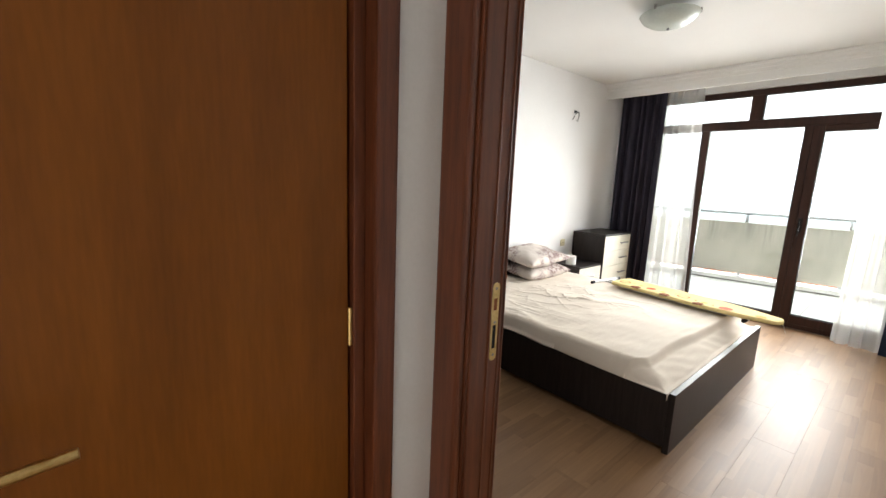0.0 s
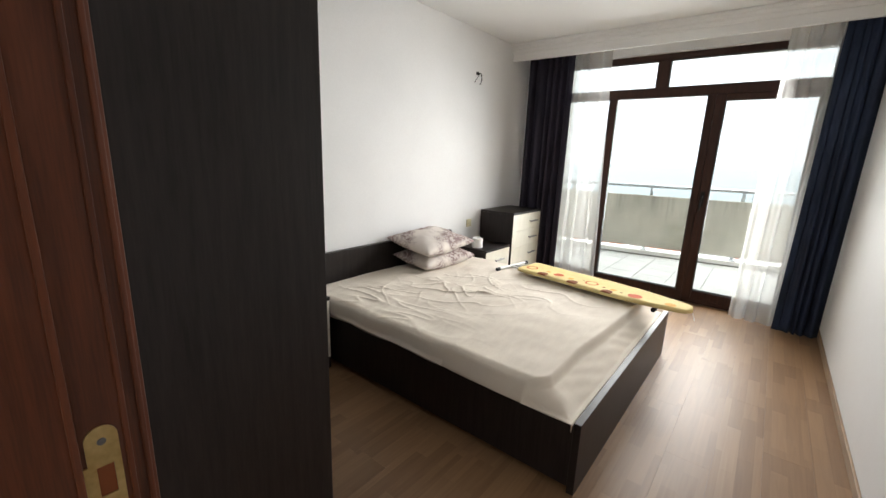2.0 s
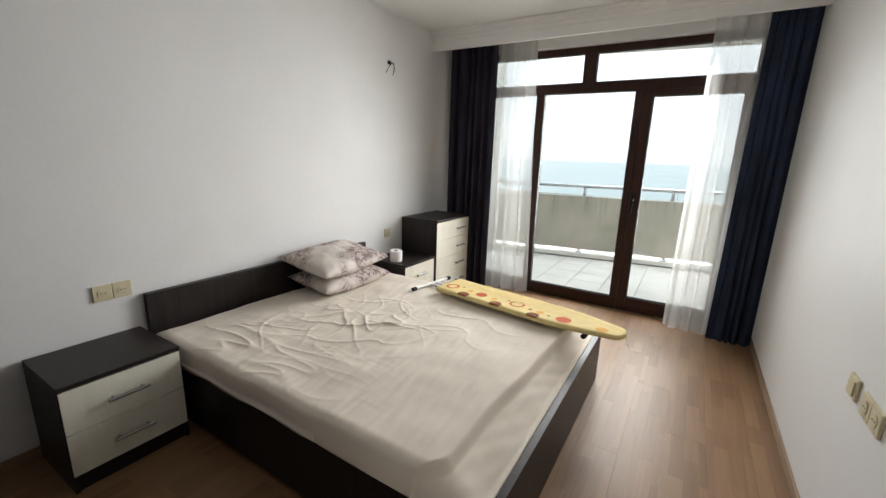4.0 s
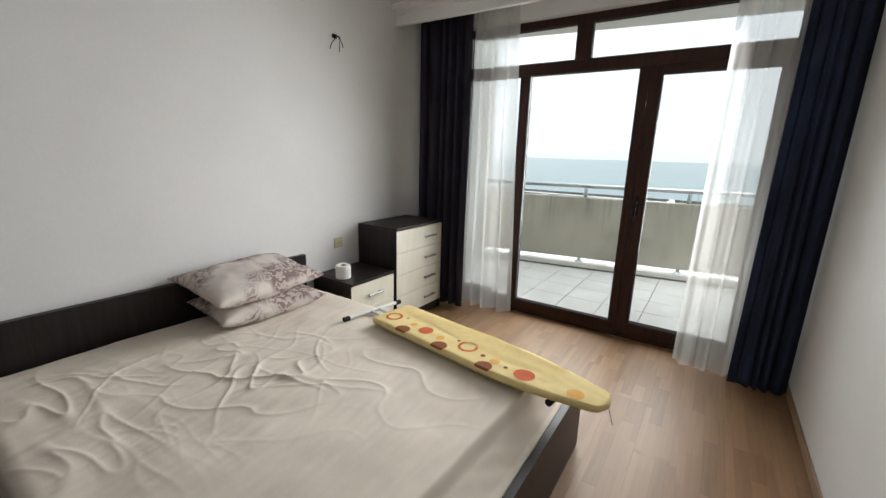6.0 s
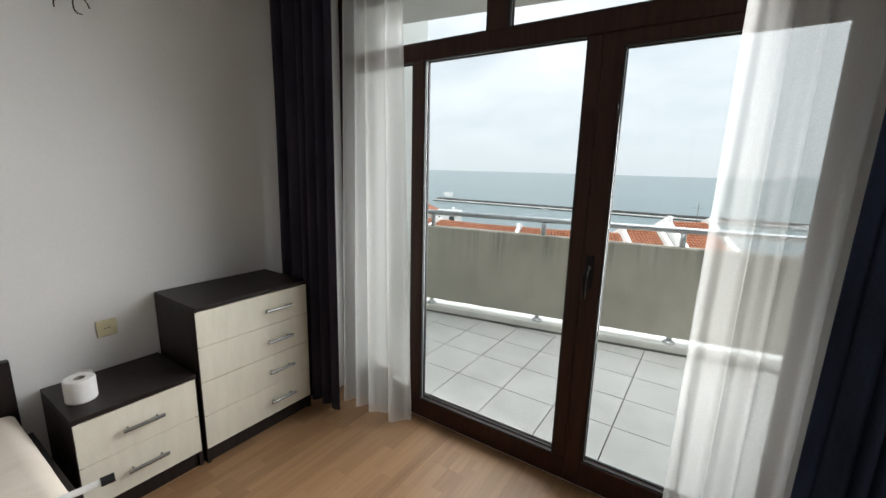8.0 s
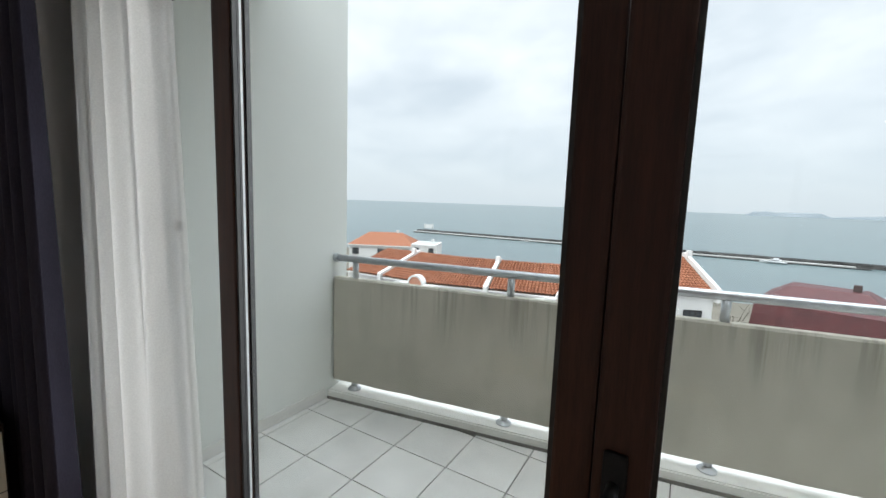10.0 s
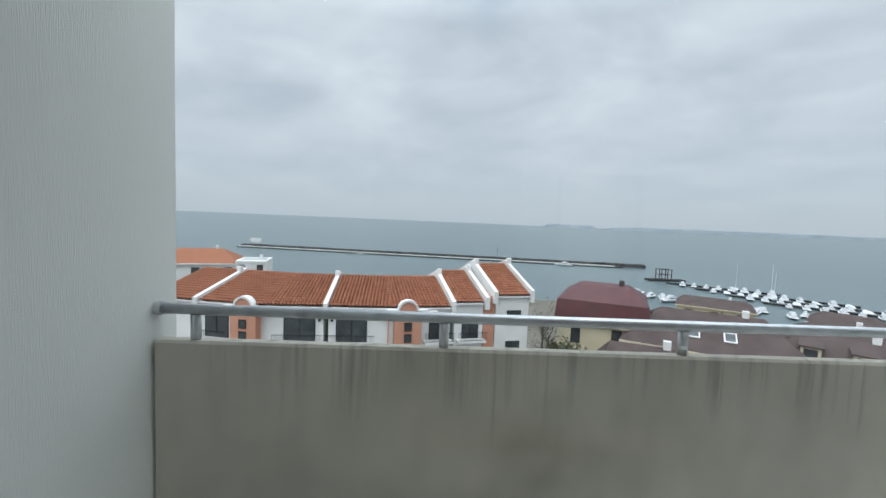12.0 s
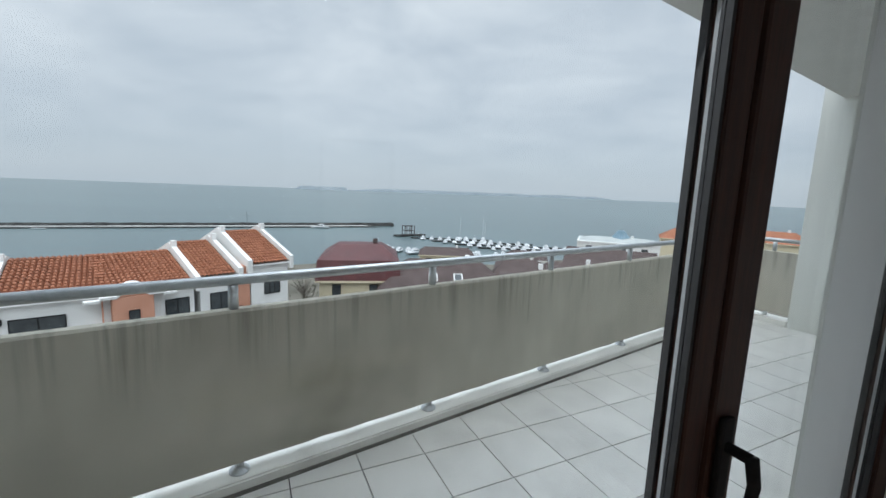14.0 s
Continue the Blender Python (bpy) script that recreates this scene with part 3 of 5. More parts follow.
part("latch_slot", box(SX0 + 0.0001, SX0 + 0.0006, SY - 0.0063, SY + 0.0063, 1.0862, 1.1178), M_BROWNPRINT, sp)
# thin black plate: the dark inside the bolt slot put into colour
part("bolt_slot_dark", box(SX0 + 0.0001, SX0 + 0.0006, SY - 0.0063, SY + 0.0063, 0.9832, 1.0468), M_BLACK, sp)
for z in (0.966, 1.054, 1.144):
    part("screw", tube((SX1 - 0.0002, SY, z), (SX1 + 0.0007, SY, z), 0.0036, 12), M_STEEL, sp)

# ---- the brown door in the hall ----
d2 = thing("door_2", kind="structure", label="closed orange-brown veneered door in the hall", category="door")
# unseen board added behind the leaf to stop light leaking through its gaps
part("leak_stop", box(HX - 0.118, HX - 0.1005, -0.298, 0.533, 0.0, 2.118), M_JAMB, d2)
part("leaf", box(HX - 0.085, HX - 0.046, -0.225, 0.444, 0.008, 2.03, 0.003), M_DOOR, d2)
for y0, y1, z0, z1 in ((0.479, 0.535, 0, 2.03), (-0.30, -0.23, 0, 2.03), (-0.30, 0.535, 2.035, 2.115)):
    part("casing", box(HX - 0.10, HX + 0.013, y0, y1, z0, z1, 0.008), M_JAMB, d2)
part("rebate", box(HX - 0.10, HX - 0.030, 0.450, 0.4785, 0, 2.03, 0.004), M_JAMB, d2)
for z in (0.30, 1.047, 1.80):
    part("hinge", tube((HX - 0.042, 0.4465, z - 0.02), (HX - 0.042, 0.4465, z + 0.069), 0.0055, 12), M_BRASS, d2)
hd = part("door_handle", tube((HX + 0.045, -0.165, 1.0), (HX + 0.045, -0.022, 1.012), 0.009, 14, r2=0.008), M_BRASS, d2, "brass lever handle")
part("neck", tube((HX - 0.044, -0.165, 1.0), (HX + 0.045, -0.165, 1.0), 0.009, 12), M_BRASS, hd)
part("rose", tube((HX - 0.046, -0.165, 1.0), (HX - 0.036, -0.165, 1.0), 0.025, 20), M_BRASS, hd)

# ---- balcony window ----
win = thing("window_1", kind="structure", label="wide brown-framed balcony window with a transom of two panes", category="window")
FY0, FY1 = 5.470, 5.522


def bar(x0, x1, z0, z1, name, y0=FY0, y1=FY1, parent=win, bev=0.006):
    return part(name, box(x0, x1, y0, y1, z0, z1, bev), M_FRAME, parent)


def glazing(x0, x1, z0, z1, parent, y=5.496):
    """A pane with its rubber seal and the bright spacer between the two sheets."""
    p = part("pane", box(x0 - 0.004, x1 + 0.004, y - 0.011, y + 0.011, z0 - 0.004, z1 + 0.004), M_GLASS, parent)
    p.visible_shadow = False
    for a, b, c, d in ((x0 - 0.002, x0 + 0.007, z0, z1), (x1 - 0.007, x1 + 0.002, z0, z1), (x0, x1, z0 - 0.002, z0 + 0.006), (x0, x1, z1 - 0.006, z1 + 0.002)):
        part("seal", box(a, b, y - 0.022, y - 0.0115, c, d), M_GASKET, p)
        part("seal", box(a, b, y + 0.0115, y + 0.024, c, d), M_GASKET, p)
    for a, b, c, d in ((x0 - 0.001, x0 + 0.006, z0, z1), (x1 - 0.006, x1 + 0.001, z0, z1)):
        part("spacer", box(a, b, y - 0.0095, y - 0.004, c, d), M_GASKET, p)
        part("spacer", box(a, b, y - 0.0035, y + 0.0025, c, d), M_SPACER, p)
    return p


bar(WX0, WX0 + 0.07, 0.0, WZ1, "jamb")
bar(WX1 - 0.07, WX1, 0.0, WZ1, "jamb")
bar(WX0 + 0.07, WX1 - 0.07, 2.405, WZ1, "head")
bar(WX0 + 0.07, WX1 - 0.07, 2.06, 2.145, "transom")
bar(WX0 + 0.07, -0.765, 0.0, 0.117, "bottom_rail")
bar(-0.765, WX1 - 0.07, 0.0, 0.05, "bottom_rail")
bar(-1.738, -1.664, 0.117, 2.06, "mullion")
bar(-0.826, -0.765, 0.117, 2.06, "mullion")
bar(-1.302, -1.195, 2.145, 2.405, "mullion")
glazing(WX0 + 0.07, -1.738, 0.117, 2.06, win)
glazing(-1.664, -0.826, 0.117, 2.06, win)
glazing(WX0 + 0.07, -1.302, 2.145, 2.405, win)
glazing(-1.195, WX1 - 0.07, 2.145, 2.405, win)

leaf = thing("balcony_door", kind="structure", label="closed brown-framed glazed balcony door with a dark lever handle", category="door")
LY0, LY1 = 5.464, 5.520
for x0, x1, z0, z1, nm in ((-0.764, -0.683, 0.051, 2.059, "stile"), (-0.02, 0.029, 0.051, 2.059, "stile"), (-0.683, -0.02, 0.051, 0.137, "bottom_rail"), (-0.683, -0.02, 2.005, 2.059, "top_rail")):
    bar(x0, x1, z0, z1, nm, LY0, LY1, leaf, 0.008)
glazing(-0.683, -0.02, 0.137, 2.005, leaf, 5.494)
plate = part("handle_plate", box(-0.748, -0.714, 5.453, 5.4635, 1.0, 1.15, 0.005), M_BLACK, leaf)
bm = tube((-0.731, 5.454, 1.10), (-0.731, 5.416, 1.10), 0.0095, 12)
tube((-0.731, 5.416, 1.105), (-0.733, 5.406, 1.06), 0.0105, 12, bm, 0.0095)
tube((-0.733, 5.406, 1.062), (-0.734, 5.414, 0.965), 0.0095, 12, bm, 0.0075)
part("handle_lever", bm, M_BLACK, plate, "dark metal lever hanging down", True)


hook = thing("shutter_latch", WX0, 5.645, 1.375, label="small dark metal latch on the outer window reveal", category="latch")
part("plate", box(0.0005, 0.004, -0.012, 0.012, -0.018, 0.018, 0.001), M_BLACK, hook)
part("knob", tube((0.004, 0, 0), (0.018, 0, 0), 0.005, 12, None, 0.008), M_BLACK, hook)

# ---- curtains ----
def curtain(name, xt, xb, y, z0, z1, folds, amp, material, label, category, thick=0.0, seed=0, sag=0.0):
    """A hanging cloth from xt (top left, right) to xb (bottom left, right), with uneven folds."""
    rnd = random.Random(seed)
    ph = [rnd.uniform(0, 6.28) for _ in range(6)]

    def at(u, v):
        w = u + 0.045 * math.sin(2 * math.pi * (1.3 * u) + ph[0]) + 0.020 * math.sin(2 * math.pi * 3.1 * u + ph[1])
        x = (xt[0] + (xt[1] - xt[0]) * u) * (1 - v) + (xb[0] + (xb[1] - xb[0]) * u) * v
        x += sag * math.sin(math.pi * v) * (0.5 - u)
        k = 0.55 + 0.45 * v
        f = math.sin(2 * math.pi * folds * w + ph[2] + 0.5 * v * math.sin(ph[3] + 9 * u))
        f += 0.35 * math.sin(2 * math.pi * folds * 2.07 * w + ph[4] + 0.8 * v)
        x += 0.012 * math.cos(2 * math.pi * folds * w + ph[2]) * k
        hem = 0.004 * math.sin(2 * math.pi * folds * w + ph[5]) * v
        return (x, y + amp * k * f, z1 + (z0 - z1) * v + hem)
    ob = solo(name, grid(int(folds * 34), 46, at), material, label, category, smooth=True)
    if thick:
        s = ob.modifiers.new("thickness", "SOLIDIFY")
        s.thickness = thick
    return ob


CT = H - 0.012
curtain("blackout_curtain", (-2.60, -2.07), (-2.60, -2.08), 5.235, 0.025, CT, 5.6, 0.042, M_NAVY_DULL, "dark navy blackout curtain in deep folds to the floor, plum cast of the light in its colour", "curtain", 0.003, 3)
curtain("sheer_curtain", (-2.11, -1.735), (-2.15, -1.655), 5.345, 0.022, CT, 3.6, 0.040, M_SHEER, "white voile sheer curtain gathered beside the dark curtain", "curtain", 0, 5)
curtain("sheer_curtain", (-0.30, 0.05), (-0.335, 0.04), 5.240, 0.022, CT, 3.4, 0.040, M_SHEER, "white voile sheer curtain half across the balcony door", "curtain", 0, 9)
curtain("blackout_curtain", (0.03, 0.31), (0.0, 0.305), 5.165, 0.025, CT, 5, 0.035, M_NAVY, "dark navy blackout curtain hanging against the white wall", "curtain", 0.003, 12)


# ---- bed ----
BX0, BX1, BY0, BY1 = -2.712, -0.645, 2.235, 3.985
bed = thing("double_bed", -1.68, 3.11, 0, label="dark wenge double bed frame with a low headboard", category="bed")


def bedpart(name, x0, x1, y0, y1, z0, z1, bev=0.003, mat=M_WENGE):
    ob = part(name, box(x0 + 1.68, x1 + 1.68, y0 - 3.11, y1 - 3.11, z0, z1, bev), mat, bed)
    return ob


bedpart("headboard", BX0 + 0.002, BX0 + 0.038, BY0, BY1 - 0.03, 0.0, 0.672)
bedpart("footboard", BX1 - 0.032, BX1, BY0, BY1, 0.0, 0.345)
rail = bedpart("side_rail", BX0 + 0.038, BX1 - 0.033, BY0 + 0.002, BY0 + 0.030, 0.03, 0.385)
for vert in rail.data.vertices:  # the rail drops a little towards the foot
    if vert.co.z > 0.3 and vert.co.x > 0:
        vert.co.z -= 0.055
bedpart("side_rail", BX0 + 0.038, BX1 - 0.033, BY1 - 0.030, BY1 - 0.002, 0.03, 0.325)
bedpart("base_board", BX0 + 0.038, BX1 - 0.033, BY0 + 0.031, BY1 - 0.031, 0.16, 0.19, 0)
for y in (BY0 + 0.02, 3.1, BY1 - 0.05):
    bedpart("leg", -1.72, -1.67, y + 0.03, y + 0.08, 0.0, 0.16, 0)

MX0, MX1, MY0, MY1, MZ0, MZ1 = -2.672, -0.681, 2.222, 3.945, 0.29, 0.46
rnd = random.Random(21)
CREASES = []
for cx, cy, n, spread, low, high in ((-1.95, 2.95, 6, 0.30, 0.16, 0.40), (-1.70, 3.15, 6, 0.22, 0.14, 0.34), (-2.25, 2.55, 4, 0.20, 0.12, 0.30)):
    for i in range(n):
        ang = rnd.choice((0.35, 0.6, 2.2, 2.7, 0.1)) + rnd.uniform(-0.3, 0.3)
        le = rnd.uniform(low, high)
        x, y = cx + rnd.gauss(0, spread * 0.7), cy + rnd.gauss(0, spread * 0.6)
        CREASES.append((x, y, math.cos(ang), math.sin(ang), le, rnd.uniform(0.006, 0.012), rnd.uniform(0.0012, 0.0042), rnd.uniform(-0.5, 0.5)))


def folds(x, y):
    """Sharp-crested folds of slack cloth, deepest in the middle of the bed."""
    k = math.exp(-((x + 1.85) / 0.34) ** 2 - ((y - 3.0) / 0.30) ** 2)
    k2 = math.exp(-((x + 2.1) / 0.5) ** 2 - ((y - 2.42) / 0.20) ** 2)
    k3 = math.exp(-((x + 1.3) / 0.35) ** 2 - ((y - 3.35) / 0.25) ** 2)
    if k + k2 + k3 < 0.02:
        return 0.0
    c, d = x * 0.88 + y * 0.47, -x * 0.47 + y * 0.88
    wob = 0.10 * noise.noise(Vector((x * 3.1, y * 3.1, 11)))
    a1 = (1 - abs(noise.noise(Vector(((c + wob) * 2.4, (d + wob) * 5.2, 1.0))))) ** 19
    a2 = (1 - abs(noise.noise(Vector(((c - wob) * 6.5, (d + wob) * 3.2, 6.0))))) ** 19
    a3 = (1 - abs(noise.noise(Vector(((x + wob) * 2.2, (y + wob) * 11.0, 14.0))))) ** 7
    return 0.012 * k * a1 + 0.009 * k * a2 + 0.008 * k2 * a3 + 0.005 * k3 * a1


def sheet_at(u, v):
    """The mattress under its sheet: flat top, rounded rim, slack sides."""
    x, y = MX0 + (MX1 - MX0) * u, MY0 + (MY1 - MY0) * v
    ex, ey = min(u, 1 - u) * (MX1 - MX0), min(v, 1 - v) * (MY1 - MY0)
    e = min(ex, ey)
    R = 0.07
    z = MZ1
    if e < R:
        z -= (R - math.sqrt(max(0, R * R - (R - e) ** 2))) * 0.95
    if ey < 0.02 and v < 0.5:
        z -= (0.02 - ey) * 2.2
    p = Vector((x, y, 0))
    z += 0.010 * (noise.noise(p * 2.3) + 0.5 * noise.noise(p * 6.1)) + 0.0025 * noise.noise(Vector((x * 30, y * 7, 3)))
    z += folds(x, y)
    wx, wy = x + 0.035 * noise.noise(p * 5.0), y + 0.035 * noise.noise(p * 5.0 + Vector((9, 4, 2)))
    for cx, cy, dx, dy, le, w, hgt, bend in CREASES:
        rx, ry = wx - cx, wy - cy
        if abs(rx) > le + 0.05 or abs(ry) > le + 0.05:
            continue
        s = rx * dx + ry * dy
        if abs(s) > le:
            continue
        t = -rx * dy + ry * dx - bend * s * s / le
        if abs(t) < 3 * w:
            z += hgt * math.exp(-(t / w) ** 2) * (1 - (s / le) ** 2)
    ridge = MX1 - 0.165 + 0.055 * smoothstep(0.0, 1.0, v)  # the mattress ends short of the footboard; slack sheet slopes down to it
    over = x - ridge + 0.010 * noise.noise(Vector((x * 3, y * 3, 4))) + 0.9 * max(0.0, MY0 + 0.12 - y) ** 2 / 0.12 * smoothstep(-0.2, 0.0, x - ridge)
    if over > 0:
        z -= 0.042 * smoothstep(0.0, 0.024, over) + 0.075 * min(1.0, over / (MX1 - ridge)) * smoothstep(MX1 + 0.002, MX1 - 0.10, x) + 0.062 * smoothstep(MX1 - 0.10, MX1, x)
        z += 0.0012 * smoothstep(0.0, 0.04, over) * math.sin((x - 0.35 * y) * 95 + 4 * noise.noise(Vector((x * 3, y * 2.5, 7))))
        z = max(z, 0.338)
    if v < 0.1:
        z += 0.006 * math.sin(x * 14 + 3 * noise.noise(Vector((x * 2, 1, 1)))) * (1 - v / 0.1)
    return (x, y, z)


bm = grid(360, 320, sheet_at)
edge = [e for e in bm.edges if e.is_boundary]
ret = bmesh.ops.extrude_edge_only(bm, edges=edge)
for w in ret["geom"]:
    if isinstance(w, bmesh.types.BMVert):
        side = w.co.y < MY0 + 0.001
        w.co.z = 0.374 - 0.036 * smoothstep(-2.5, -0.75, w.co.x) + 0.004 * math.sin(w.co.x * 7 + 2 * noise.noise(Vector((w.co.x * 2, 0, 5)))) if side else 0.30
        w.co.x = min(max(w.co.x, MX0 + 0.004), MX1 - 0.004)
edge = [e for e in bm.edges if e.is_boundary]
ret = bmesh.ops.extrude_edge_only(bm, edges=edge)
for w in ret["geom"]:
    if isinstance(w, bmesh.types.BMVert):
        w.co.y += 0.05 if w.co.y < 3.1 else -0.05
        w.co.z -= 0.002
mat = thing("mattress", 0, 0, 0, label="mattress under a creased beige jersey fitted sheet on the dark bed", category="mattress")
part("fitted_sheet", bm, M_SHEET, mat, "creased beige jersey fitted sheet", True)
part("core", box(MX0 + 0.06, MX1 - 0.06, MY0 + 0.06, MY1 - 0.06, 0.192, 0.36, 0.03), M_WHITE, mat)


# ---- pillows ----
def pillow(x, y, z, w, d, h, rz, tilt, seed, label):
    def half(sign):
        def at(u, v):
            a, b = 2 * u - 1, 2 * v - 1
            pinch = 1 - 0.10 * (1 - abs(a) ** 2) * abs(b) ** 3 - 0.0
            pinch2 = 1 - 0.10 * (1 - abs(b) ** 2) * abs(a) ** 3
            t = max(0.0, (1 - abs(a) ** 2.6)) ** 0.5 * max(0.0, (1 - abs(b) ** 2.6)) ** 0.5
            p = Vector((a * 1.7 + seed, b * 1.4, sign * 2.0))
            zz = sign * h / 2 * t * (1 + 0.25 * noise.noise(p * 1.3)) + 0.006 * noise.noise(p * 4) * t
            zz += 0.012 * (abs(a * b) ** 1.5)
            return (a * w / 2 * pinch2, b * d / 2 * pinch, zz)
        return at
    bm = grid(40, 30, half(1))
    grid(40, 30, half(-1), bm)
    bmesh.ops.remove_doubles(bm, verts=bm.verts[:], dist=1e-4)
    bmesh.ops.recalc_face_normals(bm, faces=bm.faces[:])
    return solo("pillow", bm, M_FLORAL, label, "pillow", group="pillows on the bed", smooth=True, at=pose(x, y, z, tilt, 0, rz))


pillow(-2.455, 3.44, 0.525, 0.66, 0.42, 0.155, 88, 5, 1.0, "beige pillow with faded mauve flower print lying on the sheet")
pillow(-2.48, 3.42, 0.664, 0.72, 0.47, 0.160, 94, 9, 7.0, "beige pillow with mauve flower print on top of another pillow")


# ---- bedside tables and chest of drawers ----
def drawers(name, x0, x1, y0, y1, h, count, label, category, group="", hx=0.5):
    t = thing(name, (x0 + x1) / 2, (y0 + y1) / 2, 0, label=label, category=category, group=group)
    w, d = (y1 - y0) / 2, (x1 - x0) / 2
    part("top", box(-d, d + 0.006, -w, w, h - 0.02, h, 0.0015), M_WENGE, t)
    for s in (-1, 1):
        part("side_panel", box(-d, d, min(s * w, s * (w - 0.018)), max(s * w, s * (w - 0.018)), 0, h - 0.0205, 0.001), M_WENGE, t)
    part("back_panel", box(-d, -d + 0.01, -w + 0.0185, w - 0.0185, 0.03, h - 0.0205), M_WENGE, t)
    part("plinth", box(-d + 0.02, d - 0.012, -w + 0.0185, w - 0.0185, 0.0, 0.075), M_WENGE, t)
    z0, z1 = 0.08, h - 0.024
    step = (z1 - z0) / count
    for i in range(count):
        f = part("drawer_front", box(d - 0.016, d + 0.002, -w + 0.004, w - 0.004, z0 + i * step + 0.0015, z0 + (i + 1) * step - 0.0015, 0.0012), M_CREAM, t, "cream laminate drawer front")
        zc, yc, le = z0 + (i + 0.5) * step, -w + 2 * w * hx, 0.078
        hbar = part("handle", tube((d + 0.030, yc - le, zc), (d + 0.030, yc + le, zc), 0.0082, 12), M_STEEL, f, "brushed steel bar handle")
        for s in (-1, 1):
            hb = tube((d + 0.002, yc + s * le * 0.72, zc), (d + 0.0255, yc + s * le * 0.72, zc), 0.0042, 8)
            hb2 = bpy.data.meshes.new("post")
            hb.to_mesh(hb2)
            hb.free()
            b2 = bmesh.new()
            b2.from_mesh(hbar.data)
            b2.from_mesh(hb2)
            b2.to_mesh(hbar.data)
            b2.free()
    return t


drawers("bedside_table", -2.70, -2.297, 1.737, 2.197, 0.498, 2, "dark bedside table with two cream drawers and steel handles", "bedside table", "bedside tables")
drawers("bedside_table", -2.70, -2.297, 4.032, 4.498, 0.498, 2, "dark bedside table with two cream drawers, beside the chest", "bedside table", "bedside tables")
drawers("chest_of_drawers", -2.70, -2.284, 4.512, 5.150, 0.833, 4, "dark chest with four cream drawers and steel bar handles", "chest of drawers", hx=0.68)

# toilet roll
bm = lathe([(0.021, 0.0), (0.052, 0.0), (0.055, 0.006), (0.055, 0.092), (0.051, 0.098), (0.022, 0.098), (0.021, 0.09), (0.021, 0.0)], 40)
tr = solo("toilet_roll", bm, M_PAPER, "white toilet paper roll standing on the dark bedside table", "toilet paper", smooth=False, at=pose(-2.46, 4.115, 0.4985))
part("core", lathe([(0.0205, 0.002), (0.0205, 0.096), (0.0195, 0.096), (0.0195, 0.002)], 24), M_CARD, tr)
part("loose_sheet", grid(8, 10, lambda u, v: (0.0562 * math.cos(1.9 + 1.1 * u), 0.0562 * math.sin(1.9 + 1.1 * u) , 0.004 + 0.104 * v)), M_PAPER, tr)

# wardrobe
wd = thing("wardrobe", -1.92, 1.11, 0, label="tall dark wenge wardrobe standing behind the doorway", category="wardrobe")
part("side_panel", box(0.765, 0.79, -0.25, 0.257, 0, 2.40, 0.0015), M_WENGE, wd)
part("side_panel", box(-0.79, -0.765, -0.25, 0.235, 0, 2.40, 0.0015), M_WENGE, wd)
part("top", box(-0.765, 0.765, -0.25, 0.235, 2.375, 2.40), M_WENGE, wd)
part("back_panel", box(-0.765, 0.765, -0.25, -0.24, 0.0, 2.375), M_WENGE, wd)
part("plinth", box(-0.765, 0.765, 0.20, 0.225, 0.0, 0.08), M_WENGE, wd)
for i in range(3):
    part("door", box(-0.765 + i * 0.51 + 0.0015, -0.765 + (i + 1) * 0.51 - 0.0015, 0.237, 0.255, 0.085, 2.37, 0.001), M_WENGE, wd)

# ---- ironing board on the bed ----
ib = thing("ironing_board", -1.095, 3.712, 0.506, -8.6, label="ironing board with a yellow spotted cover, folded, lying across the bed", category="ironing board")
BL, BW = 1.27, 0.30


def half_width(s):
    """Half the board's width at s from the square end (0) to the tip (1)."""
    k = 0.5 * BW
    if s > 0.62:
        q = (s - 0.62) / 0.38
        k *= 1 - 0.60 * q ** 1.7
    if s > 0.975:
        k *= math.sqrt(max(0.05, 1 - ((s - 0.975) / 0.026) ** 2))
    if s < 0.03:
        k *= 0.93 + 0.07 * math.sqrt(s / 0.03)
    return k


def top_at(u, v):
    s = u
    k = half_width(s)
    b = 2 * v - 1
    edge = max(0.0, abs(b) - 0.9) / 0.1
    return (-BL / 2 + BL * s, b * k, 0.012 - 0.010 * edge ** 2 + 0.0012 * noise.noise(Vector((s * 9, b * 3, 0))))


def under_at(u, v):
    x, y, z = top_at(u, v)
    return (x, y, -0.018 + 0.004 * abs(2 * v - 1))


bm = grid(70, 26, top_at)
grid(70, 26, lambda u, v: under_at(u, 1 - v), bm)
rim = [e for e in bm.edges if e.is_boundary]
bmesh.ops.bridge_loops(bm, edges=rim)
cover = part("cover", bm, M_YELLOW, ib, "yellow cotton cover", True)


def disc(x, y, r, material, inner=0.0, name="printed_spot", lift=0.0025):
    """A printed spot or ring on the cover, cut off at the board's edge."""
    bm = bmesh.new()
    steps = 36

    def put(rad, a):
        px, py = x + rad * math.cos(a), y + rad * math.sin(a)
        s = min(0.985, max(0.01, (px + BL / 2) / BL))
        k = half_width(s) * 0.985
        py = max(-k, min(k, py))
        px = -BL / 2 + BL * s
        edge = max(0.0, abs(py / half_width(s)) - 0.9) / 0.1
        return bm.verts.new((px, py, 0.0128 - 0.010 * edge ** 2 + 0.0012 * noise.noise(Vector((s * 9, py / half_width(s) * 3, 0))) + lift * 0.25))
    rads = [inner + (r - inner) * i / 4 for i in range(5)]
    rings = [[put(q if q else 1e-4, 2 * math.pi * i / steps) for i in range(steps)] for q in rads]
    for p, q in zip(rings, rings[1:]):
        for i in range(steps):
            j = (i + 1) % steps
            bm.faces.new((p[i], p[j], q[j], q[i]))
    return part(name, bm, material, cover)


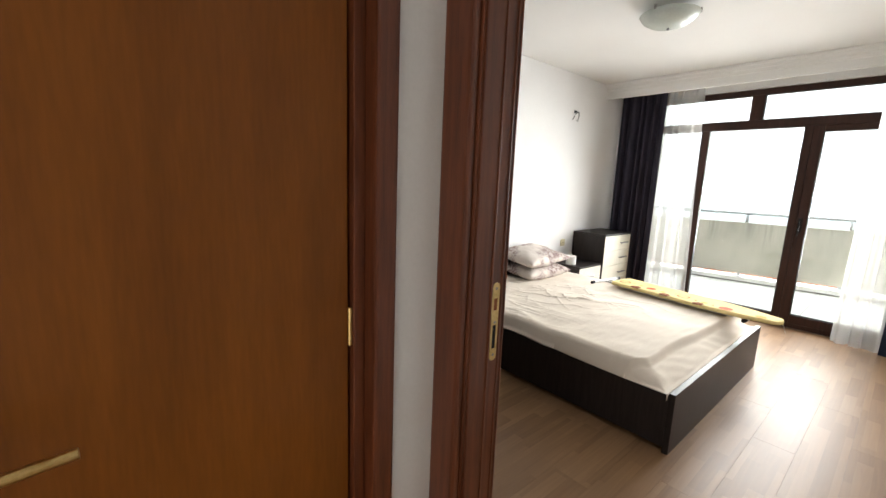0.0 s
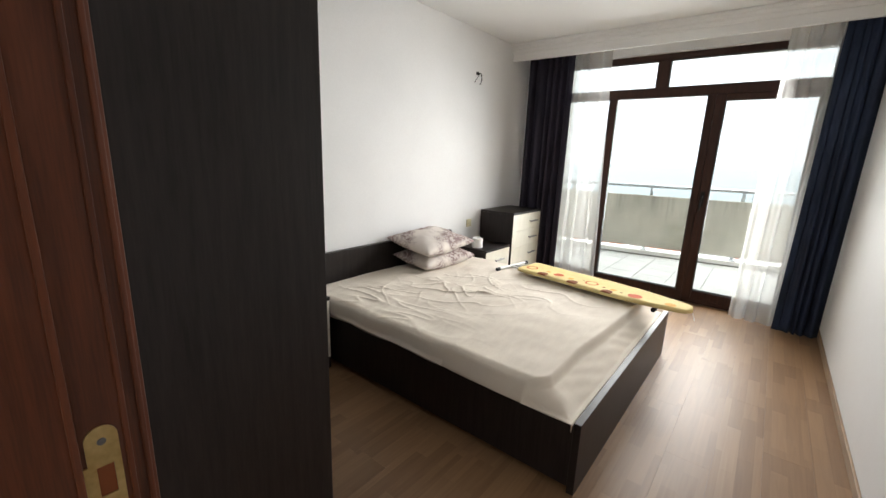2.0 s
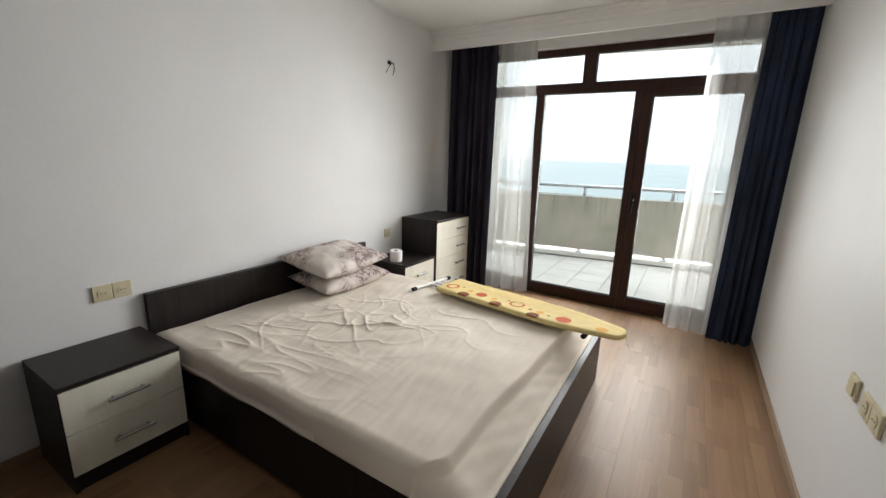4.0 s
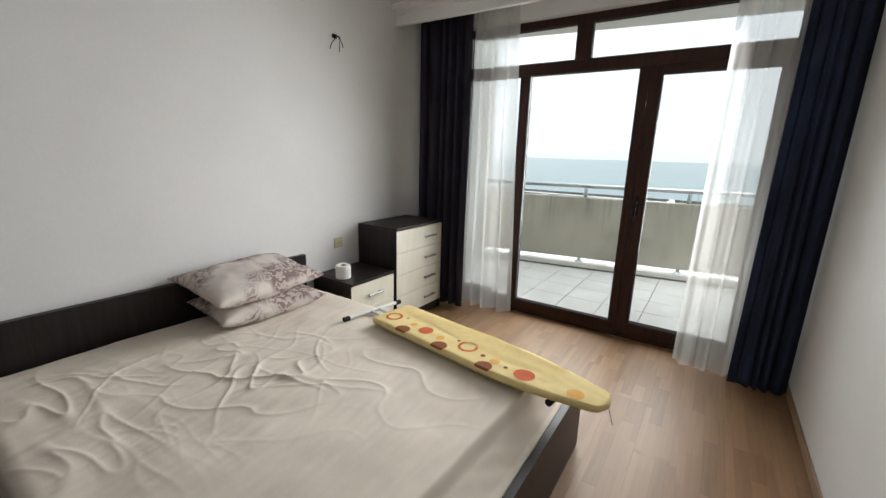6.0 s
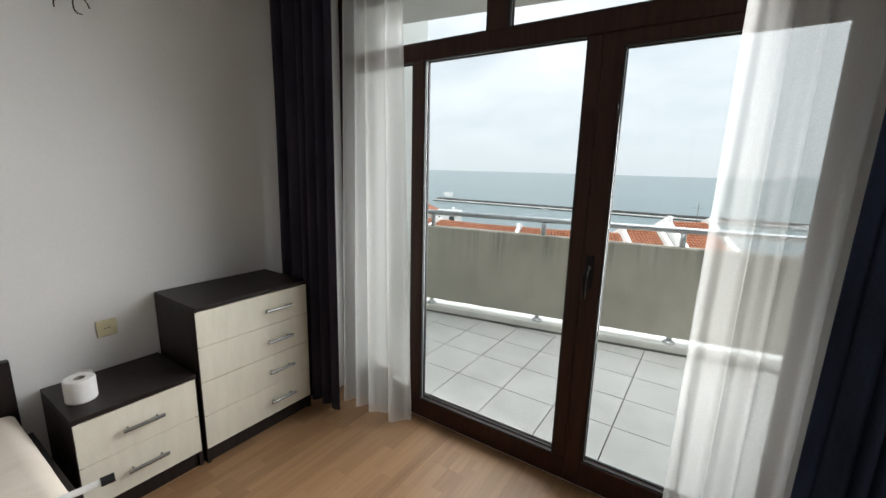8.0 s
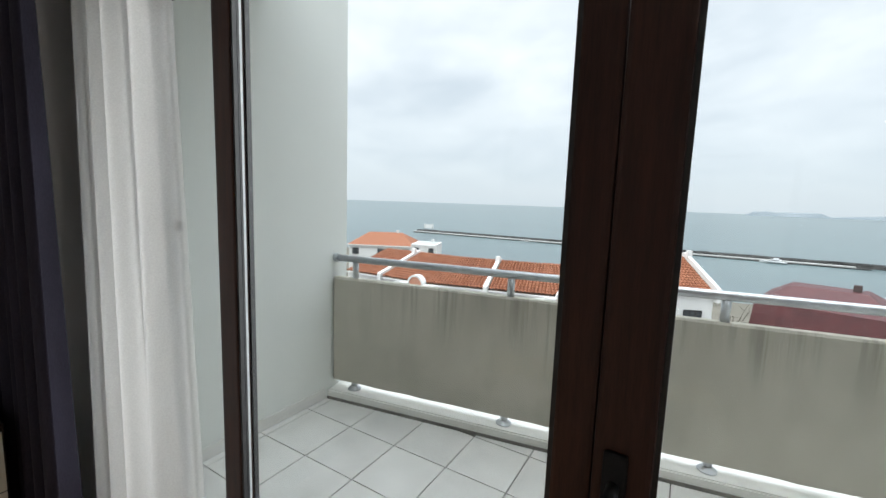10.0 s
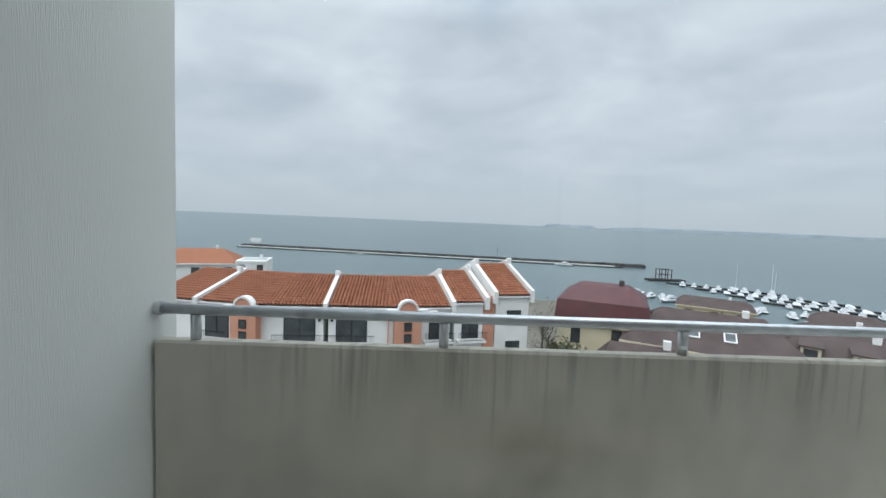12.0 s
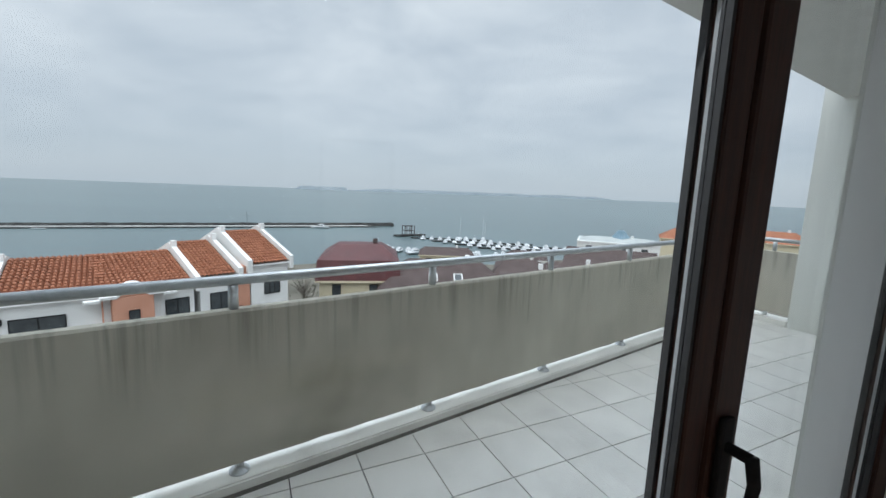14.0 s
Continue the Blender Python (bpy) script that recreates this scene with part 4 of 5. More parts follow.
disc(-0.555, -0.045, 0.048, M_CORAL, 0.034, "printed_ring")
disc(-0.40, -0.125, 0.042, M_BROWNPRINT)
disc(-0.30, -0.050, 0.040, M_CORAL)
disc(-0.40, -0.040, 0.020, M_ORANGE)
disc(-0.19, -0.060, 0.022, M_ORANGE)
disc(-0.14, -0.125, 0.042, M_BROWNPRINT)
disc(-0.03, -0.035, 0.050, M_CORAL, 0.036, "printed_ring")
disc(0.075, -0.055, 0.012, M_BROWNPRINT)
disc(0.145, -0.060, 0.024, M_ORANGE)
disc(0.13, -0.128, 0.040, M_BROWNPRINT)
disc(0.21, -0.070, 0.010, M_BROWNPRINT)
disc(0.30, -0.065, 0.046, M_CORAL)
disc(0.52, -0.045, 0.034, M_ORANGE)
disc(0.40, 0.125, 0.020, M_CORAL)
disc(-0.48, -0.010, 0.008, M_BROWNPRINT)
disc(-0.10, -0.020, 0.008, M_BROWNPRINT)
for i in range(9):
    y0 = 0.005 + 0.014 * i
    part("printed_wave", grid(40, 1, lambda u, v: (-0.60 + 1.02 * u, y0 + 0.020 * math.sin(7 * u + 0.5 * i) + 0.0035 * v * (0.5 + math.sin(3.1 * u)), 0.0145)), M_SAND, cover)
fr = part("leg_frame", tube((-0.56, -0.085, -0.033), (0.35, -0.055, -0.033), 0.010, 10), M_WHITE, ib, "white tubular folded legs")
part("leg_tube", tube((-0.56, 0.085, -0.033), (0.35, 0.055, -0.033), 0.010, 10), M_WHITE, ib)
part("leg_tube", tube((-0.78, -0.030, -0.030), (-0.45, -0.030, -0.030), 0.010, 10), M_WHITE, ib)
part("leg_tube", tube((-0.78, 0.030, -0.030), (-0.45, 0.030, -0.030), 0.010, 10), M_WHITE, ib)
foot = part("foot_bar", tube((-0.79, -0.205, -0.028), (-0.79, 0.185, -0.028), 0.011, 12), M_WHITE, ib, "white tube with black end caps")
for s in (-0.205, 0.185):
    part("end_cap", tube((-0.79, s - 0.018, -0.028), (-0.79, s + 0.018, -0.028), 0.0145, 14), M_BLACK, foot)
foot = part("foot_bar", tube((0.44, -0.09, -0.034), (0.44, 0.09, -0.034), 0.011, 12), M_WHITE, ib, "white tube with black end caps")
for s in (-0.09, 0.09):
    part("end_cap", tube((0.44, s - 0.018, -0.034), (0.44, s + 0.018, -0.034), 0.0145, 14), M_BLACK, foot)
part("cord", tube((0.645, -0.02, -0.01), (0.665, -0.03, -0.055), 0.0022, 6), M_WHITE, ib)


# ---- sockets, sconce wires, ceiling lamp ----
def socket(x, y, z, face, twin, label, round_hole=True):
    """face: +1 looks to +x, -1 to -x."""
    t = thing("wall_socket", x, y, z, 0 if face > 0 else 180, label=label, category="socket")
    for k in range(2 if twin else 1):
        o = k * 0.083 - (0.0415 if twin else 0)
        p = part("cover_plate", box(0.0, 0.010, o - 0.0405, o + 0.0405, -0.0405, 0.0405, 0.003), M_SOCKET, t)
        if round_hole:
            part("well", tube((0.0085, o, 0), (0.0125, o, 0), 0.022, 20), M_SOCKET, p)
            for s in (-1, 1):
                part("hole", tube((0.0124, o + s * 0.0095, 0), (0.0132, o + s * 0.0095, 0), 0.003, 8), M_BLACK, p)
            part("screw", tube((0.0124, o, 0), (0.0134, o, 0), 0.0025, 8), M_STEEL, p)
        else:
            part("rocker", box(0.0098, 0.0155, o - 0.027, o + 0.027, -0.027, 0.027, 0.002), M_SOCKET, p)
    return t


socket(XL + 0.0005, 2.105, 0.720, 1, True, "cream double wall socket above the bedside table")
socket(XL + 0.0005, 4.300, 0.700, 1, False, "cream single wall socket above the bedside table")
socket(XR - 0.0005, 3.165, 0.700, -1, False, "cream single switch low on the white wall", False)
socket(XR - 0.0005, 2.985, 0.695, -1, True, "cream double wall socket low on the white wall")

wire = thing("loose_lamp_wires", XL, 4.33, 2.20, label="bare black wires and a terminal hanging from the wall", category="wires")
part("terminal", box(0.0, 0.012, -0.022, 0.014, 0.008, 0.036, 0.003), M_BLACK, wire)
for k, (a, b, c) in enumerate(((0.03, -0.045, 0.9), (0.045, 0.03, 1.3), (0.025, 0.055, 0.7))):
    cu = bpy.data.curves.new("wire", "CURVE")
    cu.dimensions, cu.bevel_depth, cu.bevel_resolution = "3D", 0.0028, 2
    sp_ = cu.splines.new("POLY")
    sp_.points.add(14)
    for i in range(15):
        s = i / 14
        sp_.points[i].co = (0.006 + a * math.sin(math.pi * s), b * s + 0.016 * math.sin(6 * s + k), 0.02 + 0.022 * math.sin(math.pi * s * c * 1.6) - 0.075 * s * c, 1)
    ob = new("wire", cu)
    ob.data.materials.append(M_CABLE)
    ob.parent = wire

lamp = thing("ceiling_lamp", -1.29, 3.13, H, label="round frosted glass ceiling lamp, switched off", category="ceiling lamp")
part("base", lathe([(0.0, -0.001), (0.06, -0.001), (0.06, -0.03), (0.045, -0.045), (0.0, -0.045)], 24), M_WHITE, lamp)
part("shade", lathe([(0.0, -0.135), (0.06, -0.131), (0.12, -0.115), (0.165, -0.088), (0.188, -0.055), (0.186, -0.051), (0.16, -0.08), (0.11, -0.105), (0.0, -0.125)], 48), M_LAMPGLASS, lamp, "frosted greenish glass bowl", True)
part("finial", lathe([(0.0, -0.155), (0.008, -0.150), (0.011, -0.142), (0.006, -0.135), (0.0, -0.134)], 16), M_STEEL, lamp)
for i in range(3):
    a = 2.1 * i + 0.4
    part("clip", box(-0.008, 0.008, -0.006, 0.006, -0.06, -0.03, 0.002), M_STEEL, lamp).matrix_basis = pose(0.183 * math.cos(a), 0.183 * math.sin(a), 0, 0, 0, math.degrees(a))
part("arm", tube((0, 0, -0.045), (0, 0, -0.126), 0.006, 8), M_STEEL, lamp)


# ---- balcony ----
def along(s, out=0.0):
    """A place on the balcony front: s metres from the second post, out metres outwards."""
    return (P1.x + s * UX - out * UY, P1.y + s * UY + out * UX)


SW, SE = (XS - P1.x) / UX, (XE - P1.x) / UX
a0, a1, b1, b0 = along(SW - 0.3, 0.28), along(SE + 0.4, 0.28), (XE + 0.3, YO), (XS - 0.3, YO)
solo("balcony_slab", prism([b0, b1, a1, a0], -0.25, BF - 0.016), M_GROUT, "concrete balcony slab under the tiles", "balcony floor", **S)
solo("balcony_wall_side", prism([(XS - 0.25, YO), (XS, YO), (XS, 6.965), (XS - 0.25, 6.965)], -1.0, 4.2), M_STUCCO, "pale combed stucco wall at the balcony's end", "wall", **S)
solo("balcony_skirting", box(XS, XS + 0.010, YO + 0.001, rail_y(XS) - 0.09, BF, BF + 0.07, 0.002), M_TILE, "tiled skirting along the stucco wall", "skirting", **S)
solo("facade_wall", box(WX1 + 0.001, 5.0, YO + 0.001, YO + 0.012, -0.2, 3.2), M_STUCCO, "combed stucco on the outer wall", "wall", **S)
solo("facade_wall", box(XS, WX0 - 0.001, YO + 0.001, YO + 0.012, -0.2, 3.2), M_STUCCO, "combed stucco on the outer wall", "wall", **S)
solo("balcony_wall_end", prism([(XE, YO), (XE + 0.25, YO), (XE + 0.25, 7.45), (XE, 7.45)], -1.0, 3.2), M_STUCCO, "pale stucco wall at the far end of the balcony", "wall", **S)
e0, e1 = (XS, 6.34), (5.0, 7.40)
solo("balcony_soffit", prism([(XS, YO), (5.0, YO), e1, e0], 2.62, 2.90), M_FACADE, "white underside of the slab above the balcony", "soffit", **S)
q0, q1, q2, q3 = along(SW, -0.085), along(SE, -0.085), along(SE, 0.20), along(SW, 0.20)
bm = prism([q0, q1, q2, q3], BF - 0.015, 0.166)
bmesh.ops.bevel(bm, geom=[e for e in bm.edges if all(v.co.z > 0.1 for v in e.verts)], offset=0.008, segments=2, affect="EDGES")
solo("balcony_curb", bm, M_CURB, "white painted curb with worn grey edge under the parapet", "curb", **S)

d0, d1_, d2_, d3 = along(SW + 0.001, -0.091), along(SE - 0.001, -0.091), along(SE - 0.001, -0.0855), along(SW + 0.001, -0.0855)
solo("curb_skirting", prism([d0, d1_, d2_, d3], BF - 0.014, 0.118), M_CURBFACE, "dirty grey cement face of the curb above the tiles", "curb", **S)

para = thing("balcony_parapet", *along(0), 0, math.degrees(RAIL_A), label="stained grey cement parapet panel with a steel handrail on posts", category="parapet")


def panel_at(s0, s1):
    bm = bmesh.new()
    n = 60
    lo = [0.222 + 0.007 * noise.noise(Vector((i * 0.9, 2.0, 0))) for i in range(n + 1)]
    prof = lambda i: [(-0.032, lo[i]), (-0.032, 0.944), (-0.022, 0.956), (0.022, 0.956), (0.032, 0.944), (0.032, lo[i])]
    rows = [[bm.verts.new((s0 + (s1 - s0) * i / n, y, z)) for y, z in prof(i)] for i in range(n + 1)]
    for p, q in zip(rows, rows[1:]):
        for k in range(6):
            m = (k + 1) % 6
            bm.faces.new((p[k], q[k], q[m], p[m]))
    bm.faces.new(rows[0])
    bm.faces.new(rows[-1][::-1])
    bmesh.ops.recalc_face_normals(bm, faces=bm.faces[:])
    return bm


part("panel", panel_at(SW + 0.012, SE - 0.012), M_PANEL, para, "weathered cement panel with dark runs")
part("handrail", tube((SW + 0.02, 0, 1.086), (SE - 0.02, 0, 1.086), 0.0235, 16), M_GALV, para, "grey steel tube handrail", True)
part("rail_end", tube((SW + 0.001, 0, 1.086), (SW + 0.03, 0, 1.086), 0.030, 16), M_GALV, para)
for i in range(-1, 6):
    s = i * 1.066
    if s < SW + 0.05 or s > SE - 0.05:
        continue
    p = part("post", tube((s, 0, 0.9565), (s, 0, 1.064), 0.021, 14), M_GALV, para, "", True)
    part("lower_post", tube((s, -0.002, 0.168), (s, -0.002, 0.236), 0.021, 14), M_GALV, p, "", True)
    part("flange", lathe([(0.0, 0.0), (0.046, 0.0), (0.046, 0.006), (0.034, 0.016), (0.022, 0.026), (0.0, 0.026)], 20), M_GALV, p).matrix_basis = pose(s, -0.002, 0.1665)

ret_y0, ret_y1 = 7.451, rail_y(XE) - 0.04
back = thing("parapet_return", XE + 0.06, ret_y0, 0, label="short stained cement parapet with a steel handrail at the balcony's end", category="parapet")
part("panel", box(-0.032, 0.032, 0.0, ret_y1 - ret_y0, 0.222, 0.956, 0.01), M_PANEL, back, "weathered cement panel")
part("handrail", tube((0, 0.0, 1.086), (0, ret_y1 - ret_y0, 1.086), 0.0235, 16), M_GALV, back, "grey steel tube handrail", True)
part("curb", box(-0.09, 0.14, 0.0, ret_y1 - ret_y0 - 0.06, BF - 0.015, 0.166, 0.008), M_CURB, back, "white painted curb")
part("post", tube((0, 0.26, 0.957), (0, 0.26, 1.066), 0.021, 14), M_GALV, back, "", True)
part("lower_post", tube((0, 0.26, 0.166), (0, 0.26, 0.224), 0.021, 14), M_GALV, back, "", True)

# ---- trees, houses and the sea beyond ----
SEA = -28.0


def ground_z(x, y):
    return -15.5 - 12.8 * smoothstep(25, 175, y + 0.12 * x) + 0.5 * noise.noise(Vector((x * 0.03, y * 0.03, 0)))


def shore(x):
    return 205 - 0.10 * x + 14 * math.sin(x * 0.021 + 1.0)


bm = grid(70, 40, lambda u, v: ((x := -420 + 1000 * u), (y := 6.5 + (shore(x) - 6.5) * v), ground_z(x, y) if v < 0.97 else SEA - 1.0))
solo("ground", bm, M_GROUND, "sloping town ground between the houses and the shore", "ground", kind="structure", smooth=True)
solo("water", grid(8, 8, lambda u, v: (-4600 + 9200 * u, 90 + 4700 * v, SEA)), M_SEA, "grey-green calm sea reaching the hazy horizon", "sea", kind="structure")
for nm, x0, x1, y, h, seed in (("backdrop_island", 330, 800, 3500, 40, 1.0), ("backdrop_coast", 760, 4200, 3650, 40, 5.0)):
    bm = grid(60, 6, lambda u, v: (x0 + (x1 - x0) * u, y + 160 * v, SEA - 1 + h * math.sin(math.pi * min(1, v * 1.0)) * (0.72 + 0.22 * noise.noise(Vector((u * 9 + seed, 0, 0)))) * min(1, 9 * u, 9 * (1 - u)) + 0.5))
    solo(nm, bm, M_HILL, "low land on the sea horizon with haze put into its colour", "far land", kind="structure", smooth=True)


def window_part(parent, x, z, w, h, y, frame=M_BLACK, split=1, flip=1):
    """A window in a front wall at y: frame bars round dark glass, a little proud."""
    f = part("window", box(x - w / 2, x + w / 2, y - 0.05 * flip if flip > 0 else y, y if flip > 0 else y + 0.05, z, z + h), M_DARKGLASS, parent)
    t = 0.06
    bm = box(x - w / 2 - t, x - w / 2, y - 0.09, y, z - t, z + h + t)
    box(x + w / 2, x + w / 2 + t, y - 0.09, y, z - t, z + h + t, bm=bm)
    box(x - w / 2, x + w / 2, y - 0.09, y, z + h, z + h + t, bm=bm)
    box(x - w / 2, x + w / 2, y - 0.09, y, z - t, z, bm=bm)
    for k in range(1, split + 1):
        xx = x - w / 2 + w * k / (split + 1)
        box(xx - 0.035, xx + 0.035, y - 0.09, y, z, z + h, bm=bm)
    part("frame", bm, frame, f)
    return f


def tiled_slope(x0, x1, y0, z0, y1, z1, pitch=0.36, courses=14):
    """Roman roof tiles: rolls down the slope, courses stepping over one another."""
    n = max(2, round((x1 - x0) / pitch)) * 4
    nx, nz = -(z1 - z0), (y1 - y0)
    ln = math.hypot(nx, nz)
    bm = bmesh.new()
    rows = []
    for j in range(courses):
        for e in (0.0, 1.0):
            v = (j + e) / courses
            lift = 0.10 * (1 - e)
            row = []
            for i in range(n + 1):
                roll = (-0.05, 0.13, 0.17, 0.13)[i % 4] + lift
                row.append(bm.verts.new((x0 + (x1 - x0) * i / n, y0 + (y1 - y0) * v + roll * nx / ln, z0 + (z1 - z0) * v + roll * nz / ln)))
            rows.append(row)
    for p, q in zip(rows, rows[1:]):
        for i in range(n):
            bm.faces.new((p[i], p[i + 1], q[i + 1], q[i]))
    return bm


def terrace_block(s, turn, base=None):
    """A block of the curved terrace, turned against the middle one."""
    x, y = -17.9 + s * math.cos(radians(13.5)), 42.3 + s * math.sin(radians(13.5))
    return thing("terraced_house", x, y, 0, 13.5 + turn, label="white and salmon terraced house with a terracotta tiled roof", category="house", group="houses of the terrace")


row_m, row_r, row_l = terrace_block(0, 0), terrace_block(6.3, 9), terrace_block(-6.3, -14)
row = row_m
DEP = 7.6


def terrace(s0, s1, ez, rz, back, front=0.0):
    """One stretch of the terrace between two fire walls."""
    part("wall", box(s0, s1, front + 0.25, front + DEP * 2 - 1, -20, ez - 0.1), M_FACADE, row)
    part("roof", tiled_slope(s0, s1, front, ez, front + DEP, rz), M_ROOF, row, "terracotta roman tiles")
    part("roof", tiled_slope(-s1, -s0, -(front + DEP * 2), ez, -(front + DEP), rz), M_ROOF, row, "terracotta roman tiles").matrix_basis = pose(0, 0, 0, 0, 0, 180)
    part("gutter", box(s0, s1, front - 0.10, front + 0.06, ez - 0.18, ez - 0.04), M_FACADE, row)


def firewall(s, ez, rz, w=0.42, front=0.0):
    bm = bmesh.new()
    pts = [(front - 0.3, ez - 0.9), (front - 0.3, ez + 0.38), (front + DEP, rz + 0.40), (front + 2 * DEP, ez + 0.3), (front + 2 * DEP, ez - 0.9)]
    va = [bm.verts.new((s - w / 2, y, z)) for y, z in pts]
    vb = [bm.verts.new((s + w / 2, y, z)) for y, z in pts]
    bm.faces.new(va)
    bm.faces.new(vb[::-1])
    for i in range(5):
        j = (i + 1) % 5
        bm.faces.new((va[i], vb[i], vb[j], va[j]))
    bmesh.ops.recalc_face_normals(bm, faces=bm.faces[:])
    part("fire_wall", bm, M_FACADE, row, "white rendered fire wall")
    part("chimney", box(s - 0.24, s + 0.24, front + DEP - 1.2, front + DEP - 0.7, rz - 0.2, rz + 0.68, 0.04), M_FACADE, row)


E1, R1 = -7.45, -5.45
terrace(-6.3, -0.25, E1, R1, 0)
terrace(0.25, 6.3, E1, R1, 0)
firewall(0.0, E1, R1)
row = row_r
terrace(0, 6.2, E1, R1, 0)
terrace(6.7, 9.8, -7.0, -4.7, 0)
terrace(11.2, 15.0, -6.3, -3.8, 0)
firewall(6.45, -7.2, -5.0)
firewall(10.1, -6.8, -4.5)
firewall(11.0, -6.2, -3.7)
firewall(15.2, -6.1, -3.6, 0.35)
part("wall", box(9.9, 11.1, 0.3, 10, -20, -6.4), M_SALMON, row)
row = row_l
terrace(-6.4, 0, E1, R1, 0)
terrace(-12, -6.9, E1, R1, 0)
firewall(-6.65, E1, R1)


def arch_bay(s, w=2.7):
    """A salmon bay that ends in a round white-edged gable above the eaves."""
    part("bay", box(s - w / 2, s + w / 2, -0.55, 0.3, -20, E1 - 0.25, 0.02), M_SALMON, row, "salmon rendered bay")
    for r0, r1, y0, y1, mat, nm in ((0.0, 0.86, -0.50, 0.10, M_SALMON, "gable"), (0.86, 1.06, -0.60, 0.15, M_FACADE, "gable_rim")):
        bm = bmesh.new()
        n = 18
        f = [[(s + r * math.cos(math.pi * i / n), E1 - 0.20 + r * 1.02 * math.sin(math.pi * i / n)) for i in range(n + 1)] for r in (max(r0, 0.001), r1)]
        ring = [[[bm.verts.new((x, y, z)) for x, z in f[k]] for k in (0, 1)] for y in (y0, y1)]
        for i in range(n):
            for y in (0, 1):
                bm.faces.new((ring[y][0][i], ring[y][0][i + 1], ring[y][1][i + 1], ring[y][1][i]))
            for k in (0, 1):
                bm.faces.new((ring[0][k][i], ring[0][k][i + 1], ring[1][k][i + 1], ring[1][k][i]))
        bmesh.ops.recalc_face_normals(bm, faces=bm.faces[:])
        part(nm, bm, mat, row)
    for sg in (-1, 1):
        part("coping", box(s + sg * 1.55 - 0.55, s + sg * 1.55 + 0.55, -0.62, 0.14, E1 - 0.32, E1 - 0.08, 0.04), M_FACADE, row)
        part("coping", box(s + sg * 2.5 - 0.5, s + sg * 2.5 + 0.5, -0.55, 0.14, E1 - 0.50, E1 - 0.28, 0.04), M_FACADE, row)
    for z in (-9.6, -10.75, -13.2, -14.4):
        window_part(row, s, z, 0.62, 0.72, -0.55, M_BLACK, 0)


row = row_l
arch_bay(-1.3)
row = row_r
arch_bay(1.7)


def balcony(s, w, z, y=-0.9):
    bm = box(s - w / 2, s + w / 2, y, 0.25, z - 0.2, z, 0.02)
    f = part("balcony_slab", bm, M_FACADE, row)
    bm = box(s - w / 2, s + w / 2, y, y + 0.05, z + 0.9, z + 0.95)
    k = int(w / 0.14)
    for i in range(k + 1):
        xx = s - w / 2 + w * i / k
        box(xx - 0.012, xx + 0.012, y + 0.01, y + 0.035, z, z + 0.9, bm=bm)
    box(s - w / 2, s + w / 2, y, y + 0.05, z + 0.08, z + 0.12, bm=bm)
    part("railing", bm, M_BLACK, f, "black iron balcony railing")


for zf in (-10.95, -14.3):
    row = row_m
    for s in (-2.5, 2.5):
        window_part(row, s, zf, 2.9, 2.25, 0.25, M_BLACK, 1)
        balcony(s, 4.6, zf - 0.05)
        part("lantern", box(s - (1.9 if s > 0 else -1.9) - 0.12, s - (1.9 if s > 0 else -1.9) + 0.12, 0.0, 0.24, zf + 2.0, zf + 2.45, 0.03), M_BLACK, row)
    row = row_r
    for s in (4.9, 8.4):
        window_part(row, s, zf + 0.2, 1.7, 2.1, 0.25, M_BLACK, 1)
        balcony(s, 3.0, zf + 0.1)
    window_part(row, 13.3, zf + 1.5, 1.5, 1.45, 0.25, M_BLACK, 2)
    row = row_l
    window_part(row, -4.6, zf, 2.4, 2.25, 0.25, M_BLACK, 1)
    balcony(-4.6, 3.2, zf - 0.05)
part("downpipe", tube((0.3, -0.1, -20), (0.3, -0.1, E1 - 0.1), 0.06, 8), M_SALMON, row_l)
part("downpipe", tube((-0.2, -0.1, -20), (-0.2, -0.1, E1 - 0.1), 0.06, 8), M_SALMON, row_r)
part("antenna", tube((14.0, DEP, -3.9), (14.0, DEP, -1.6), 0.03, 6), M_STEEL, row_r)
part("antenna_arm", tube((13.4, DEP, -2.1), (14.6, DEP, -2.1), 0.02, 6), M_STEEL, row_r)


